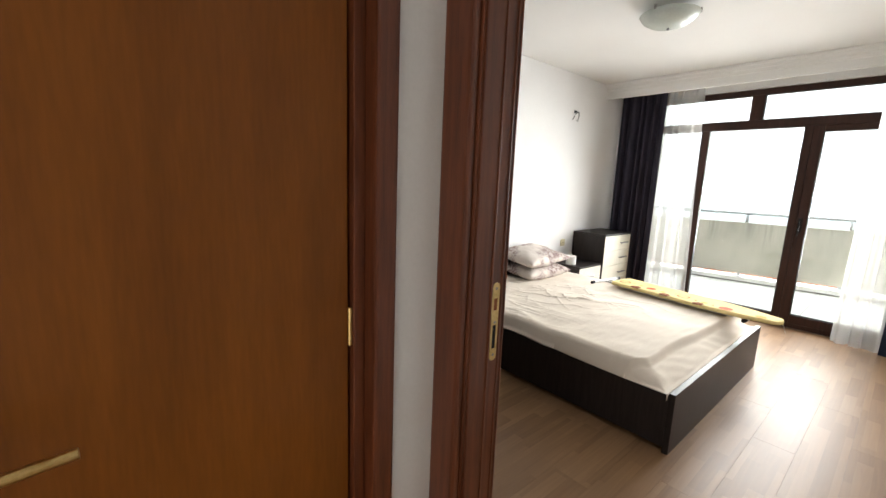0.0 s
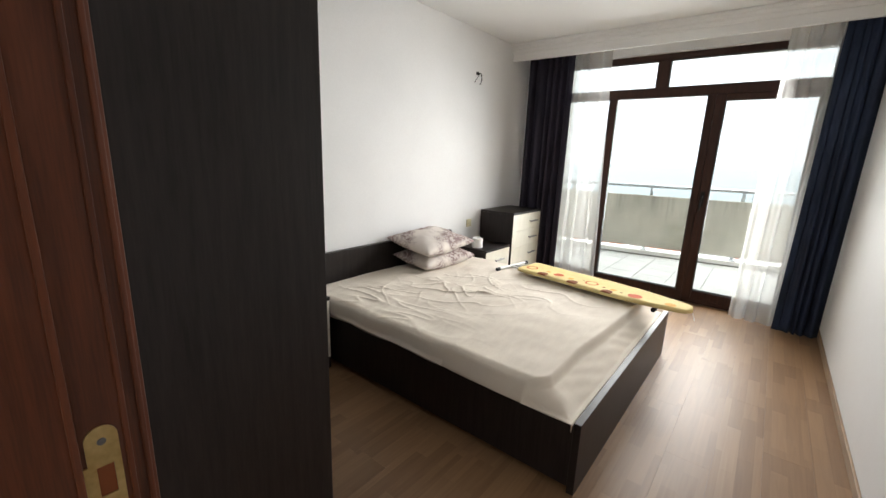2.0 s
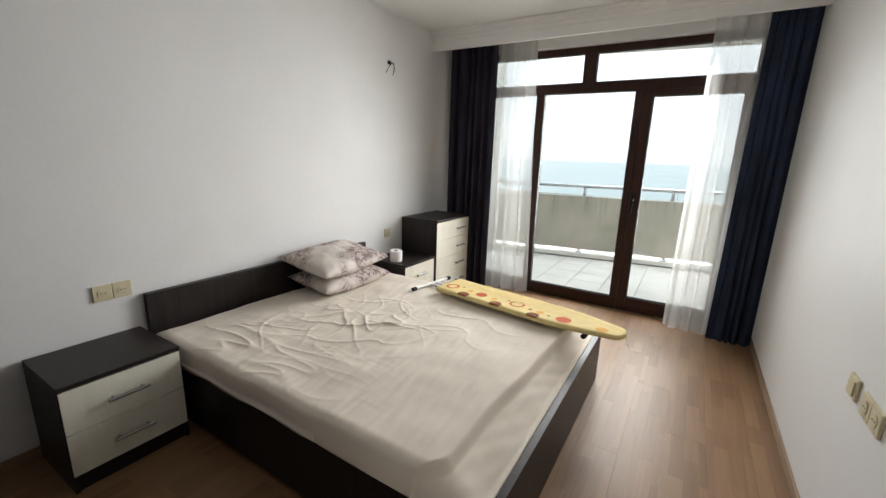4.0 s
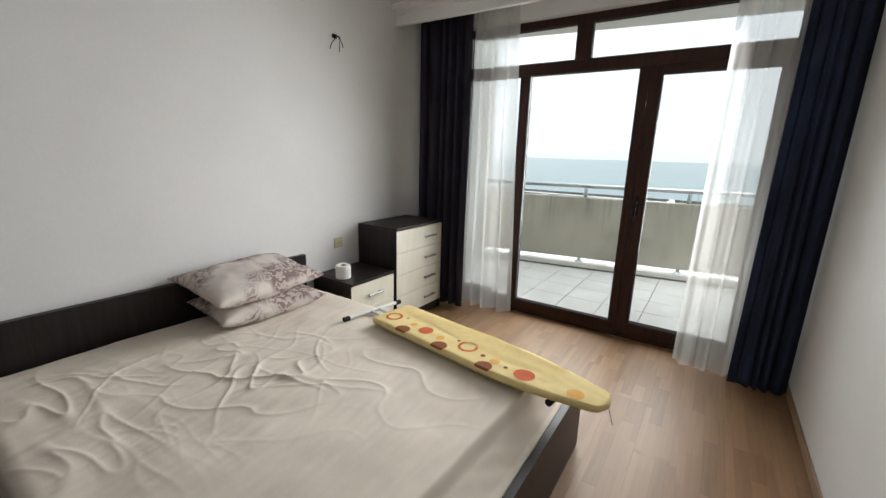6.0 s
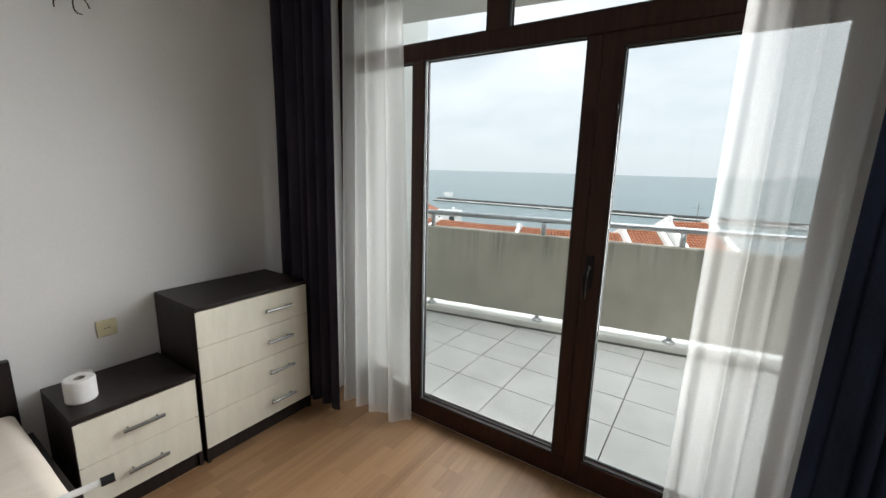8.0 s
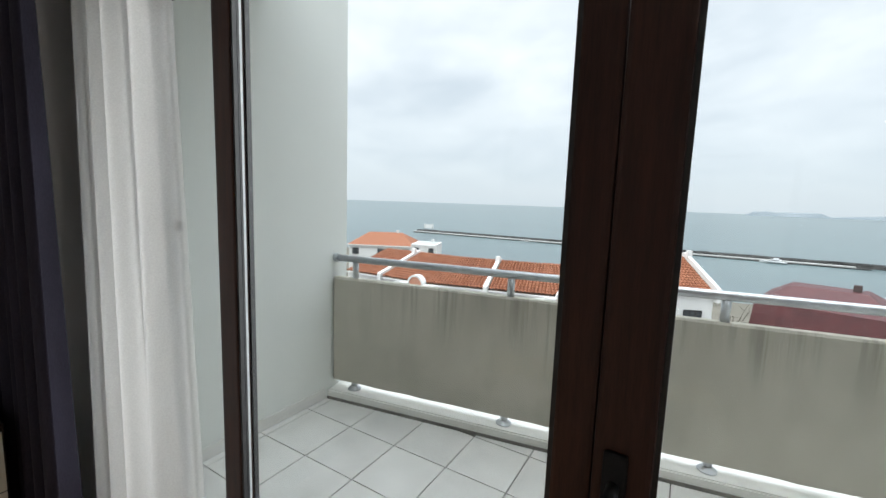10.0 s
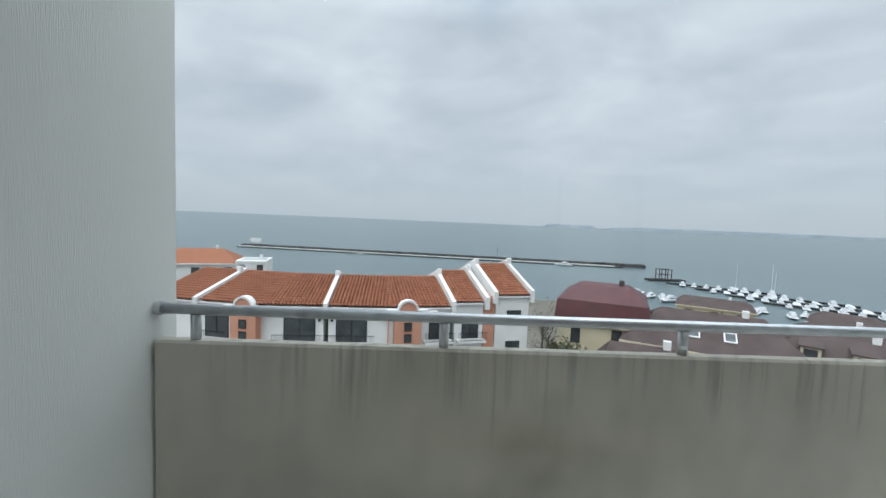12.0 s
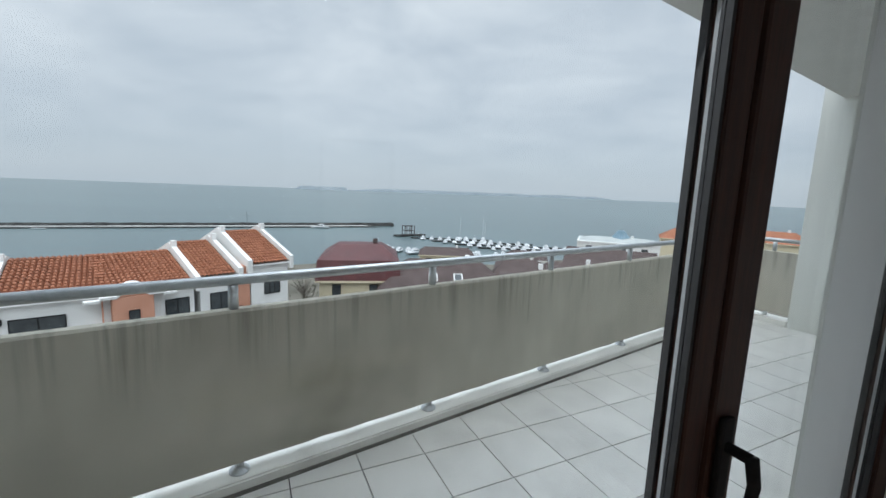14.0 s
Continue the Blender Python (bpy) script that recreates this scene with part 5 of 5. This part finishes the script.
def house(x, y, rz, w, d, ze, zr, wall, roof, label, hip=0.0, over=0.45, category="house", windows=(), skylights=(), dormers=(), mansard=False):
    """A house with a gable or hip roof; the front looks to its own -y."""
    t = thing("house", x, y, ground_z(x, y), rz, label=label, category=category)
    g = ground_z(x, y)
    ze, zr = ze - g, zr - g
    part("wall", box(-w / 2, w / 2, -d / 2, d / 2, -2.0, ze), wall, t)
    bm = bmesh.new()
    W, D = w / 2 + over, d / 2 + over
    if mansard:
        lv = [(W, D, ze - 0.1), (W * 0.97, D * 0.90, ze + (zr - ze) * 0.60), (W * 0.55, D * 0.28, zr)]
    else:
        lv = [(W, D, ze - 0.15), (max(W - hip * D, 0.3), 0.02, zr)]
        if hip == 0:
            lv[1] = (W, 0.02, zr)
    rows = []
    for a, b, z in lv:
        rows.append([bm.verts.new((sx * a, sy * b, z)) for sx, sy in ((-1, -1), (1, -1), (1, 1), (-1, 1))])
    for p, q in zip(rows, rows[1:]):
        for i in range(4):
            j = (i + 1) % 4
            bm.faces.new((p[i], p[j], q[j], q[i]))
    bm.faces.new(rows[-1])
    bm.faces.new(rows[0][::-1])
    bmesh.ops.recalc_face_normals(bm, faces=bm.faces[:])
    rf = part("roof", bm, roof, t)
    part("fascia", box(-W, W, -D - 0.03, -D + 0.06, ze - 0.36, ze - 0.12), M_FACADE if wall is not M_CREAMWALL else M_CREAMWALL, t)
    part("chimney", box(w * 0.18, w * 0.18 + 0.6, -0.3, 0.3, zr - 0.7, zr + 0.6, 0.03), M_BROWNROOF if mansard else M_FACADE, rf)
    for wx, wz, ww, wh in windows:
        window_part(t, wx, ze - wz, ww, wh, -d / 2, M_BLACK, 0)
    for sx, v in dormers:
        yy, zz = -D + (D - 0.02) * v, ze - 0.15 + (zr - ze + 0.15) * v
        dm = part("dormer", box(sx - 0.75, sx + 0.75, yy, yy + 2.6, zz - 0.3, zz + 1.15, 0.03), wall, t, "small rendered dormer")
        part("dormer_roof", box(sx - 0.95, sx + 0.95, yy - 0.2, yy + 2.9, zz + 1.155, zz + 1.30, 0.03), roof, dm)
        part("dormer_window", box(sx - 0.5, sx + 0.5, yy - 0.03, yy - 0.002, zz + 0.25, zz + 1.0), M_DARKGLASS, dm)
    for sx, v in skylights:
        yy, zz = -D + (D - 0.02) * v, ze - 0.15 + (zr - ze + 0.15) * v
        ang = math.degrees(math.atan2(zr - ze + 0.15, D))
        sk = part("skylight", box(-0.55, 0.55, -0.75, 0.75, 0.02, 0.16, 0.02), M_FACADE, rf)
        sk.matrix_basis = pose(sx, yy, zz, ang)
        gl = part("glass", box(-0.42, 0.42, -0.60, 0.60, 0.16, 0.175), M_DARKGLASS, t)
        gl.matrix_basis = pose(sx, yy, zz, ang)
    return t


house(11.6, 57.5, -16, 9.2, 9.5, -9.5, -5.65, M_CREAMWALL, M_MAROON, "cream house under a maroon mansard roof", mansard=True, windows=((-2.6, 2.6, 0.9, 1.9), (1.8, 2.6, 0.9, 1.9)))
house(21.5, 52.5, -22, 15.5, 12, -10.2, -7.35, M_CREAMWALL, M_BROWNROOF, "cream house with a dark shingled hip roof and skylights", hip=0.55, windows=((-5, 2.4, 1.0, 1.2),), skylights=((-1.5, 0.42), (1.6, 0.42)))
house(12.5, 44.5, -12, 7.5, 6, -11.3, -9.3, M_CREAMWALL, M_BROWNROOF, "low cream house with a dark roof", hip=0.3, windows=((-1.5, 2.2, 1.2, 1.0),))
house(32, 49, -34, 10, 10, -10.6, -8.3, M_CREAMWALL, M_BROWNROOF, "cream house with a brown shingled roof", hip=0.35, windows=((0, 2.2, 1.2, 1.0),), dormers=((-2.4, 0.25), (1.2, 0.25)))
house(44, 66, -36, 9, 10, -12.0, -10.3, M_FACADE, M_BROWNROOF, "white house with a dark shingled roof", hip=0.5, windows=((-3, 2.2, 1.2, 1.2), (2, 2.2, 1.2, 1.2)))
house(43, 52, -42, 12, 11, -11.0, -8.6, M_CREAMWALL, M_BROWNROOF, "house with a dark brown hip roof", hip=0.6, dormers=((-1.8, 0.3), (2.0, 0.3)))
house(60, 60, -48, 15, 12, -10.8, -8.2, M_FACADE, M_BROWNROOF, "long house with a dark roof and pale gables", hip=0.0, windows=((-4, 2.2, 1.4, 1.2), (3, 2.2, 1.4, 1.2)))
wh = house(90, 85, -46, 20, 14, -10.2, -9.3, M_FACADE, M_PALEROOF, "large white house with a blue glass pyramid on its roof", hip=0.5, over=0.2, windows=((-7, 2.6, 1.4, 1.4), (-3, 2.6, 1.4, 1.4), (2, 2.6, 1.4, 1.4), (6.5, 2.6, 1.4, 1.4)))
part("glass_pyramid", tube((1.0, 0, -9.6 - ground_z(90, 85)), (1.0, 0, -7.3 - ground_z(90, 85)), 2.6, 4, None, 0.8), M_BLUEGLASS, wh, "blue glass rooftop pyramid")
house(112, 78, -52, 16, 12, -9.0, -6.4, M_CREAMWALL, M_ROOF, "house with an orange tiled roof", hip=0.6)
house(92, 58, -56, 16, 11, -10.2, -7.4, M_FACADE, M_BROWNROOF, "white house with a brown hip roof", hip=0.5)
house(128, 66, -60, 16, 12, -8.8, -6.0, M_CREAMWALL, M_ROOF, "yellow house with an orange roof", hip=0.6)
house(50, 110, -25, 15, 10, -16.2, -14.6, M_CREAMWALL, M_BROWNROOF, "long low yellow building near the harbour", hip=0.3, windows=((-5, 2.3, 1.4, 1.3), (0, 2.3, 1.4, 1.3), (5, 2.3, 1.4, 1.3)))
house(74, 104, -38, 12, 11, -17.2, -15.4, M_FACADE, M_BROWNROOF, "white harbour house with a dark roof", hip=0.4)
house(24, 96, -18, 9, 9, -15.6, -12.2, M_CREAMWALL, M_ROOF, "small house with a tiled roof", hip=0.4)
house(-65, 84, 28, 15, 12, -9.3, -6.8, M_FACADE, M_ROOF, "white house with a terracotta hip roof", hip=0.6, windows=((-6, 2.4, 1.4, 1.4), (0, 2.4, 1.4, 1.4), (6, 2.4, 1.4, 1.4)))
house(-50, 80, 22, 5.5, 7, -8.0, -7.7, M_FACADE, M_PALEROOF, "white flat-roofed house behind the terrace", hip=0.3, over=0.05, windows=((-1.6, 2.0, 1.0, 1.2), (1.6, 2.0, 1.0, 1.2)))
house(-4, 98, 6, 14, 10, -12.4, -10.6, M_FACADE, M_ROOF, "white house with a tiled roof near the shore", hip=0.5)


# ---- harbour ----
bw = solo("breakwater", grid(120, 8, lambda u, v: (-215 + 318 * u + 2.0 * noise.noise(Vector((u * 60, v * 3, 0))), 312 + 3.5 * u + 9 * v + 1.5 * noise.noise(Vector((u * 70, v * 4, 5))), SEA - 0.6 + 3.1 * math.sin(math.pi * v) ** 0.6 + 0.5 * noise.noise(Vector((u * 160, v * 6, 2))))), M_ROCK, "long low breakwater of grey rock across the bay", "breakwater", kind="structure")
solo("breakwater_quay", box(-215, 80, 308.5, 312.0, SEA + 0.55, SEA + 1.25, 0.1), M_QUAY, "pale concrete quay along the breakwater", "quay", kind="structure")


solo("breakwater_foot", box(-215, 86, 308.0, 312.0, SEA - 0.5, SEA + 0.54, 0.1), M_ROCK, "dark stone foot under the pale quay", "quay", kind="structure")


def boat(x, y, rz, le, label, cabin=True):
    t = thing("boat", x, y, SEA, rz, label=label, category="boat", group="boats in the harbour")

    def hull(u, v):
        a = 2 * v - 1
        k = (1 - (max(0, u - 0.45) / 0.55) ** 2.2) * le * 0.15
        zz = le * 0.095 + 0.05 * le * max(0, u - 0.4)
        drop = abs(a) ** 2.5
        return (-le / 2 + le * u, a * k, -0.2 + zz * drop)
    bm = grid(14, 8, hull)
    part("hull", bm, M_BOAT, t, "", True)
    part("deck", grid(14, 2, lambda u, v: (-le / 2 + le * u, (2 * v - 1) * (1 - (max(0, u - 0.45) / 0.55) ** 2.2) * le * 0.15, -0.22 + le * 0.095 + 0.05 * le * max(0, u - 0.4))), M_BOAT, t)
    if cabin:
        part("cabin", box(-le * 0.28, le * 0.12, -le * 0.09, le * 0.09, le * 0.07, le * 0.19, le * 0.02), M_BOAT, t)
        part("cabin_window", box(-le * 0.2, le * 0.125, -le * 0.092, le * 0.092, le * 0.13, le * 0.165), M_DARKGLASS, t)
        part("bridge", box(-le * 0.2, le * 0.02, -le * 0.07, le * 0.07, le * 0.19, le * 0.25, le * 0.015), M_BOAT, t)
    return t


boat(43.5, 303, 170, 12.5, "white motor yacht lying before the breakwater")
boat(-108, 305, 175, 6.5, "small white boat at the breakwater", False)
for x0, y0, n, le in ((92, 236, 8, 10.0), (99, 219, 10, 9.5), (106, 203, 11, 9.0), (112, 188, 11, 9.0)):
    a = radians(-28)
    solo("pier", prism([(x0 - 4, y0 + 2), (x0 - 3.4, y0 + 0.6), (x0 + n * 5.4 * math.cos(a), y0 + n * 5.4 * math.sin(a)), (x0 + n * 5.4 * math.cos(a) + 1, y0 + n * 5.4 * math.sin(a) + 1.6)], SEA - 0.5, SEA + 0.7), M_ROCK, "narrow grey harbour pier between the boats", "pier", kind="structure")
    for i in range(n):
        boat(x0 + 5.2 * i * math.cos(a) + 1.5, y0 + 5.2 * i * math.sin(a) - 4.5, 62 + rnd.uniform(-6, 6), le * rnd.uniform(0.8, 1.15), "white boat moored at the pier", rnd.random() < 0.75)
for x, y, h in ((116, 226, 13), (125, 214, 15), (121, 205, 12)):
    t = thing("sailing_boat", x, y, SEA, 60, label="white sailing boat with a bare mast", category="boat", group="boats in the harbour")
    part("hull", box(-4, 4, -1.1, 1.1, 0, 1.1, 0.4), M_BOAT, t)
    part("mast", tube((0.6, 0, 1.0), (0.6, 0, h), 0.09, 8), M_BOAT, t)
    part("boom", tube((0.6, 0, 2.2), (-3.2, 0, 2.2), 0.07, 8), M_BOAT, t)
for i in range(18):
    x, y = 48 + 3.6 * i + rnd.uniform(-2, 2), 196 - 1.9 * i + rnd.uniform(-9, 3)
    ashore = boat(x, y, rnd.uniform(20, 80), rnd.uniform(7, 11), "white boat laid up ashore beside the harbour", rnd.random() < 0.6)
    ashore.matrix_basis = pose(x, y, ground_z(x, y) + 0.3, 0, 0, rnd.uniform(20, 80))
dock = thing("loading_frame", 90, 249, SEA, 10, label="steel frame structure on a small dock in the harbour", category="dock")
part("deck", box(-9, 12, -2.5, 2.5, -0.5, 1.0, 0.1), M_ROCK, dock)
for x in (-3, 0.5, 4):
    for y in (-1.8, 1.8):
        part("post", box(x - 0.18, x + 0.18, y - 0.18, y + 0.18, 1.0, 6.6), M_BROWNROOF, dock)
for z in (3.4, 6.4):
    for y in (-1.8, 1.8):
        part("beam", box(-3.4, 4.4, y - 0.15, y + 0.15, z, z + 0.3), M_BROWNROOF, dock)
sign = thing("harbour_sign", -199, 309, SEA, 0, label="small hut with a board on the breakwater", category="sign")
part("post", box(-4.2, -3.9, -0.15, 0.15, 0, 6.5), M_BROWNROOF, sign)
part("post", box(3.9, 4.2, -0.15, 0.15, 0, 6.5), M_BROWNROOF, sign)
part("board", box(-5, 5, -0.1, 0.1, 4.4, 8.2, 0.05), M_FACADE, sign)


# ---- trees between the houses ----
def tree(x, y, h, crown, seed, label, leaves=260, bare=False):
    rng = random.Random(seed)
    z = ground_z(x, y) - 0.3
    t = thing("tree", x, y, z, rng.uniform(0, 360), label=label, category="tree")
    bm = tube((0, 0, 0), (0.1, 0.05, h * 0.55), 0.16, 8, None, 0.09)
    tips = []
    for i in range(16 if bare else 9):
        a, el = rng.uniform(0, 6.28), rng.uniform(0.5, 1.25)
        st = Vector((0.05, 0.03, h * rng.uniform(0.28, 0.55)))
        ln = crown * rng.uniform(0.7, 1.1)
        en = st + Vector((math.cos(a) * math.cos(el), math.sin(a) * math.cos(el), math.sin(el))) * ln
        tube(st, en, 0.06, 5, bm, 0.015)
        for j in range(5 if bare else 3):
            k = rng.uniform(0.35, 0.95)
            m = st.lerp(en, k)
            q = m + Vector((rng.gauss(0, 1), rng.gauss(0, 1), rng.uniform(0.1, 1.2))).normalized() * ln * 0.45
            tube(m, q, 0.022, 4, bm, 0.006)
            tips.append(q)
        tips.append(en)
    part("trunk", bm, M_BARK, t)
    bm = bmesh.new()
    for i in range(leaves):
        c = Vector(rng.choice(tips)) + Vector((rng.gauss(0, 1), rng.gauss(0, 1), rng.gauss(0, 0.8))) * crown * 0.20
        r = rng.uniform(0.10, 0.24) * (0.5 if bare else 1)
        q = Euler((rng.uniform(0, 6.28), rng.uniform(0, 6.28), rng.uniform(0, 6.28))).to_matrix()
        vs = [bm.verts.new(c + q @ Vector(p) * r) for p in ((-1, -0.6, 0), (1, -0.7, 0.2), (1.1, 0.6, 0), (-0.9, 0.7, 0.25))]
        bm.faces.new(vs)
    part("crown", bm, M_LEAF, t)
    return t


tree(6.4, 50.0, 6.5, 2.6, 1, "shrubby olive-green tree beside the white house", 500)
tree(4.8, 54.5, 8.5, 2.6, 2, "bare grey tree between two houses", 60, True)
tree(5.5, 66.0, 9.5, 3.0, 3, "bare grey tree between two houses", 80, True)
tree(17.0, 72.0, 9.0, 2.8, 4, "bare grey tree behind the maroon roof", 80, True)
tree(7.2, 46.5, 4.6, 1.9, 5, "dark green shrub in front of the cream house", 700)
tree(5.2, 49.5, 5.2, 1.9, 8, "dark green shrub beside the white terrace", 600)
tree(39.0, 84.0, 8.0, 2.6, 6, "olive-green tree near the harbour", 300)
tree(58.0, 88.0, 8.0, 2.6, 7, "olive-green tree near the harbour", 300)

# ---- laminate planks ----
PW, PL = 0.193, 1.285
pm = box(-PW / 2 + 0.0002, PW / 2 - 0.0002, -PL / 2 + 0.0002, PL / 2 - 0.0002, -0.010, 0.0, 0.0005)
plank_mesh = mesh("plank", pm, M_LAMINATE)
floor = thing("floor", kind="structure", label="oak laminate floor of narrow warm brown strips", category="floor")


def plank(x0, x1, y0, y1, whole):
    if whole:
        ob = new("plank", plank_mesh)
    else:
        w, d = (x1 - x0) / 2, (y1 - y0) / 2
        ob = new("plank", mesh("plank", box(-w + 0.0002, w - 0.0002, -d + 0.0002, d - 0.0002, -0.010, 0.0, 0.0005), M_LAMINATE))
    ob.parent = floor
    ob.matrix_basis = pose((x0 + x1) / 2, (y0 + y1) / 2, 0)


for i in range(17):
    x0 = XL + i * PW
    x1 = min(x0 + PW, XR)
    if x1 - x0 < 0.01:
        continue
    y = YB - PL * ((i * 0.37) % 1.0)
    while y < FY0:
        lo, hi = max(y, YB), min(y + PL, FY0 - 0.001)
        if hi - lo > 0.02:
            plank(x0, x1, lo, hi, hi - lo > PL - 1e-6 and x1 - x0 > PW - 1e-6)
        y += PL
for i in range(8):
    x0 = HX + 0.001 + i * PW
    x1 = min(x0 + PW, 0.619)
    if x1 - x0 > 0.01:
        plank(x0, x1, -1.299, 0.0, False)
        plank(x0, x1, 0.0, YB, False)

# ---- balcony tiles ----
TP = 0.342
tile_floor = thing("balcony_floor", kind="structure", label="pale square balcony tiles with dirty dark joints", category="balcony floor")
tile_mesh = mesh("tile", box(-TP / 2 + 0.003, TP / 2 - 0.003, -TP / 2 + 0.003, TP / 2 - 0.003, -0.012, 0.0, 0.0015), M_TILE)


def clip(poly, ok):
    """Keeps the part of a polygon where ok(x, y) is positive."""
    out = []
    for i, p in enumerate(poly):
        q = poly[(i + 1) % len(poly)]
        a, b = ok(*p), ok(*q)
        if a >= 0:
            out.append(p)
        if a * b < 0:
            k = a / (a - b)
            out.append((p[0] + (q[0] - p[0]) * k, p[1] + (q[1] - p[1]) * k))
    return out


def inside(x, y):
    return rail_y(x) - 0.093 / UX - y


for i in range(-8, 14):
    for j in range(-1, 7):
        cx, cy = -0.115 + i * TP, 5.74 + j * TP
        x0, x1, y0, y1 = max(cx - TP / 2 + 0.003, XS + 0.012), min(cx + TP / 2 - 0.003, XE - 0.002), max(cy - TP / 2 + 0.003, 5.557), cy + TP / 2 - 0.003
        if x1 - x0 < 0.02 or y1 - y0 < 0.02:
            continue
        if y0 < YO + 0.013 and (x1 > WX1 or x0 < WX0):
            y0 = max(y0, YO + 0.013)
            if y1 - y0 < 0.02:
                continue
        rect = [(x0, y0), (x1, y0), (x1, y1), (x0, y1)]
        whole = x1 - x0 > TP - 0.0065 and y1 - y0 > TP - 0.0065 and all(inside(*p) > 0 for p in rect)
        if whole:
            ob = new("tile", tile_mesh)
            ob.matrix_basis = pose(cx, cy, BF)
        else:
            cut = clip(rect, inside)
            if len(cut) < 3 or max(p[1] for p in cut) - min(p[1] for p in cut) < 0.015:
                continue
            mx, my = sum(p[0] for p in cut) / len(cut), sum(p[1] for p in cut) / len(cut)
            ob = new("tile", mesh("tile", prism([(p[0] - mx, p[1] - my) for p in cut], -0.012, 0.0), M_TILE))
            ob.matrix_basis = pose(mx, my, BF)
        ob.parent = tile_floor
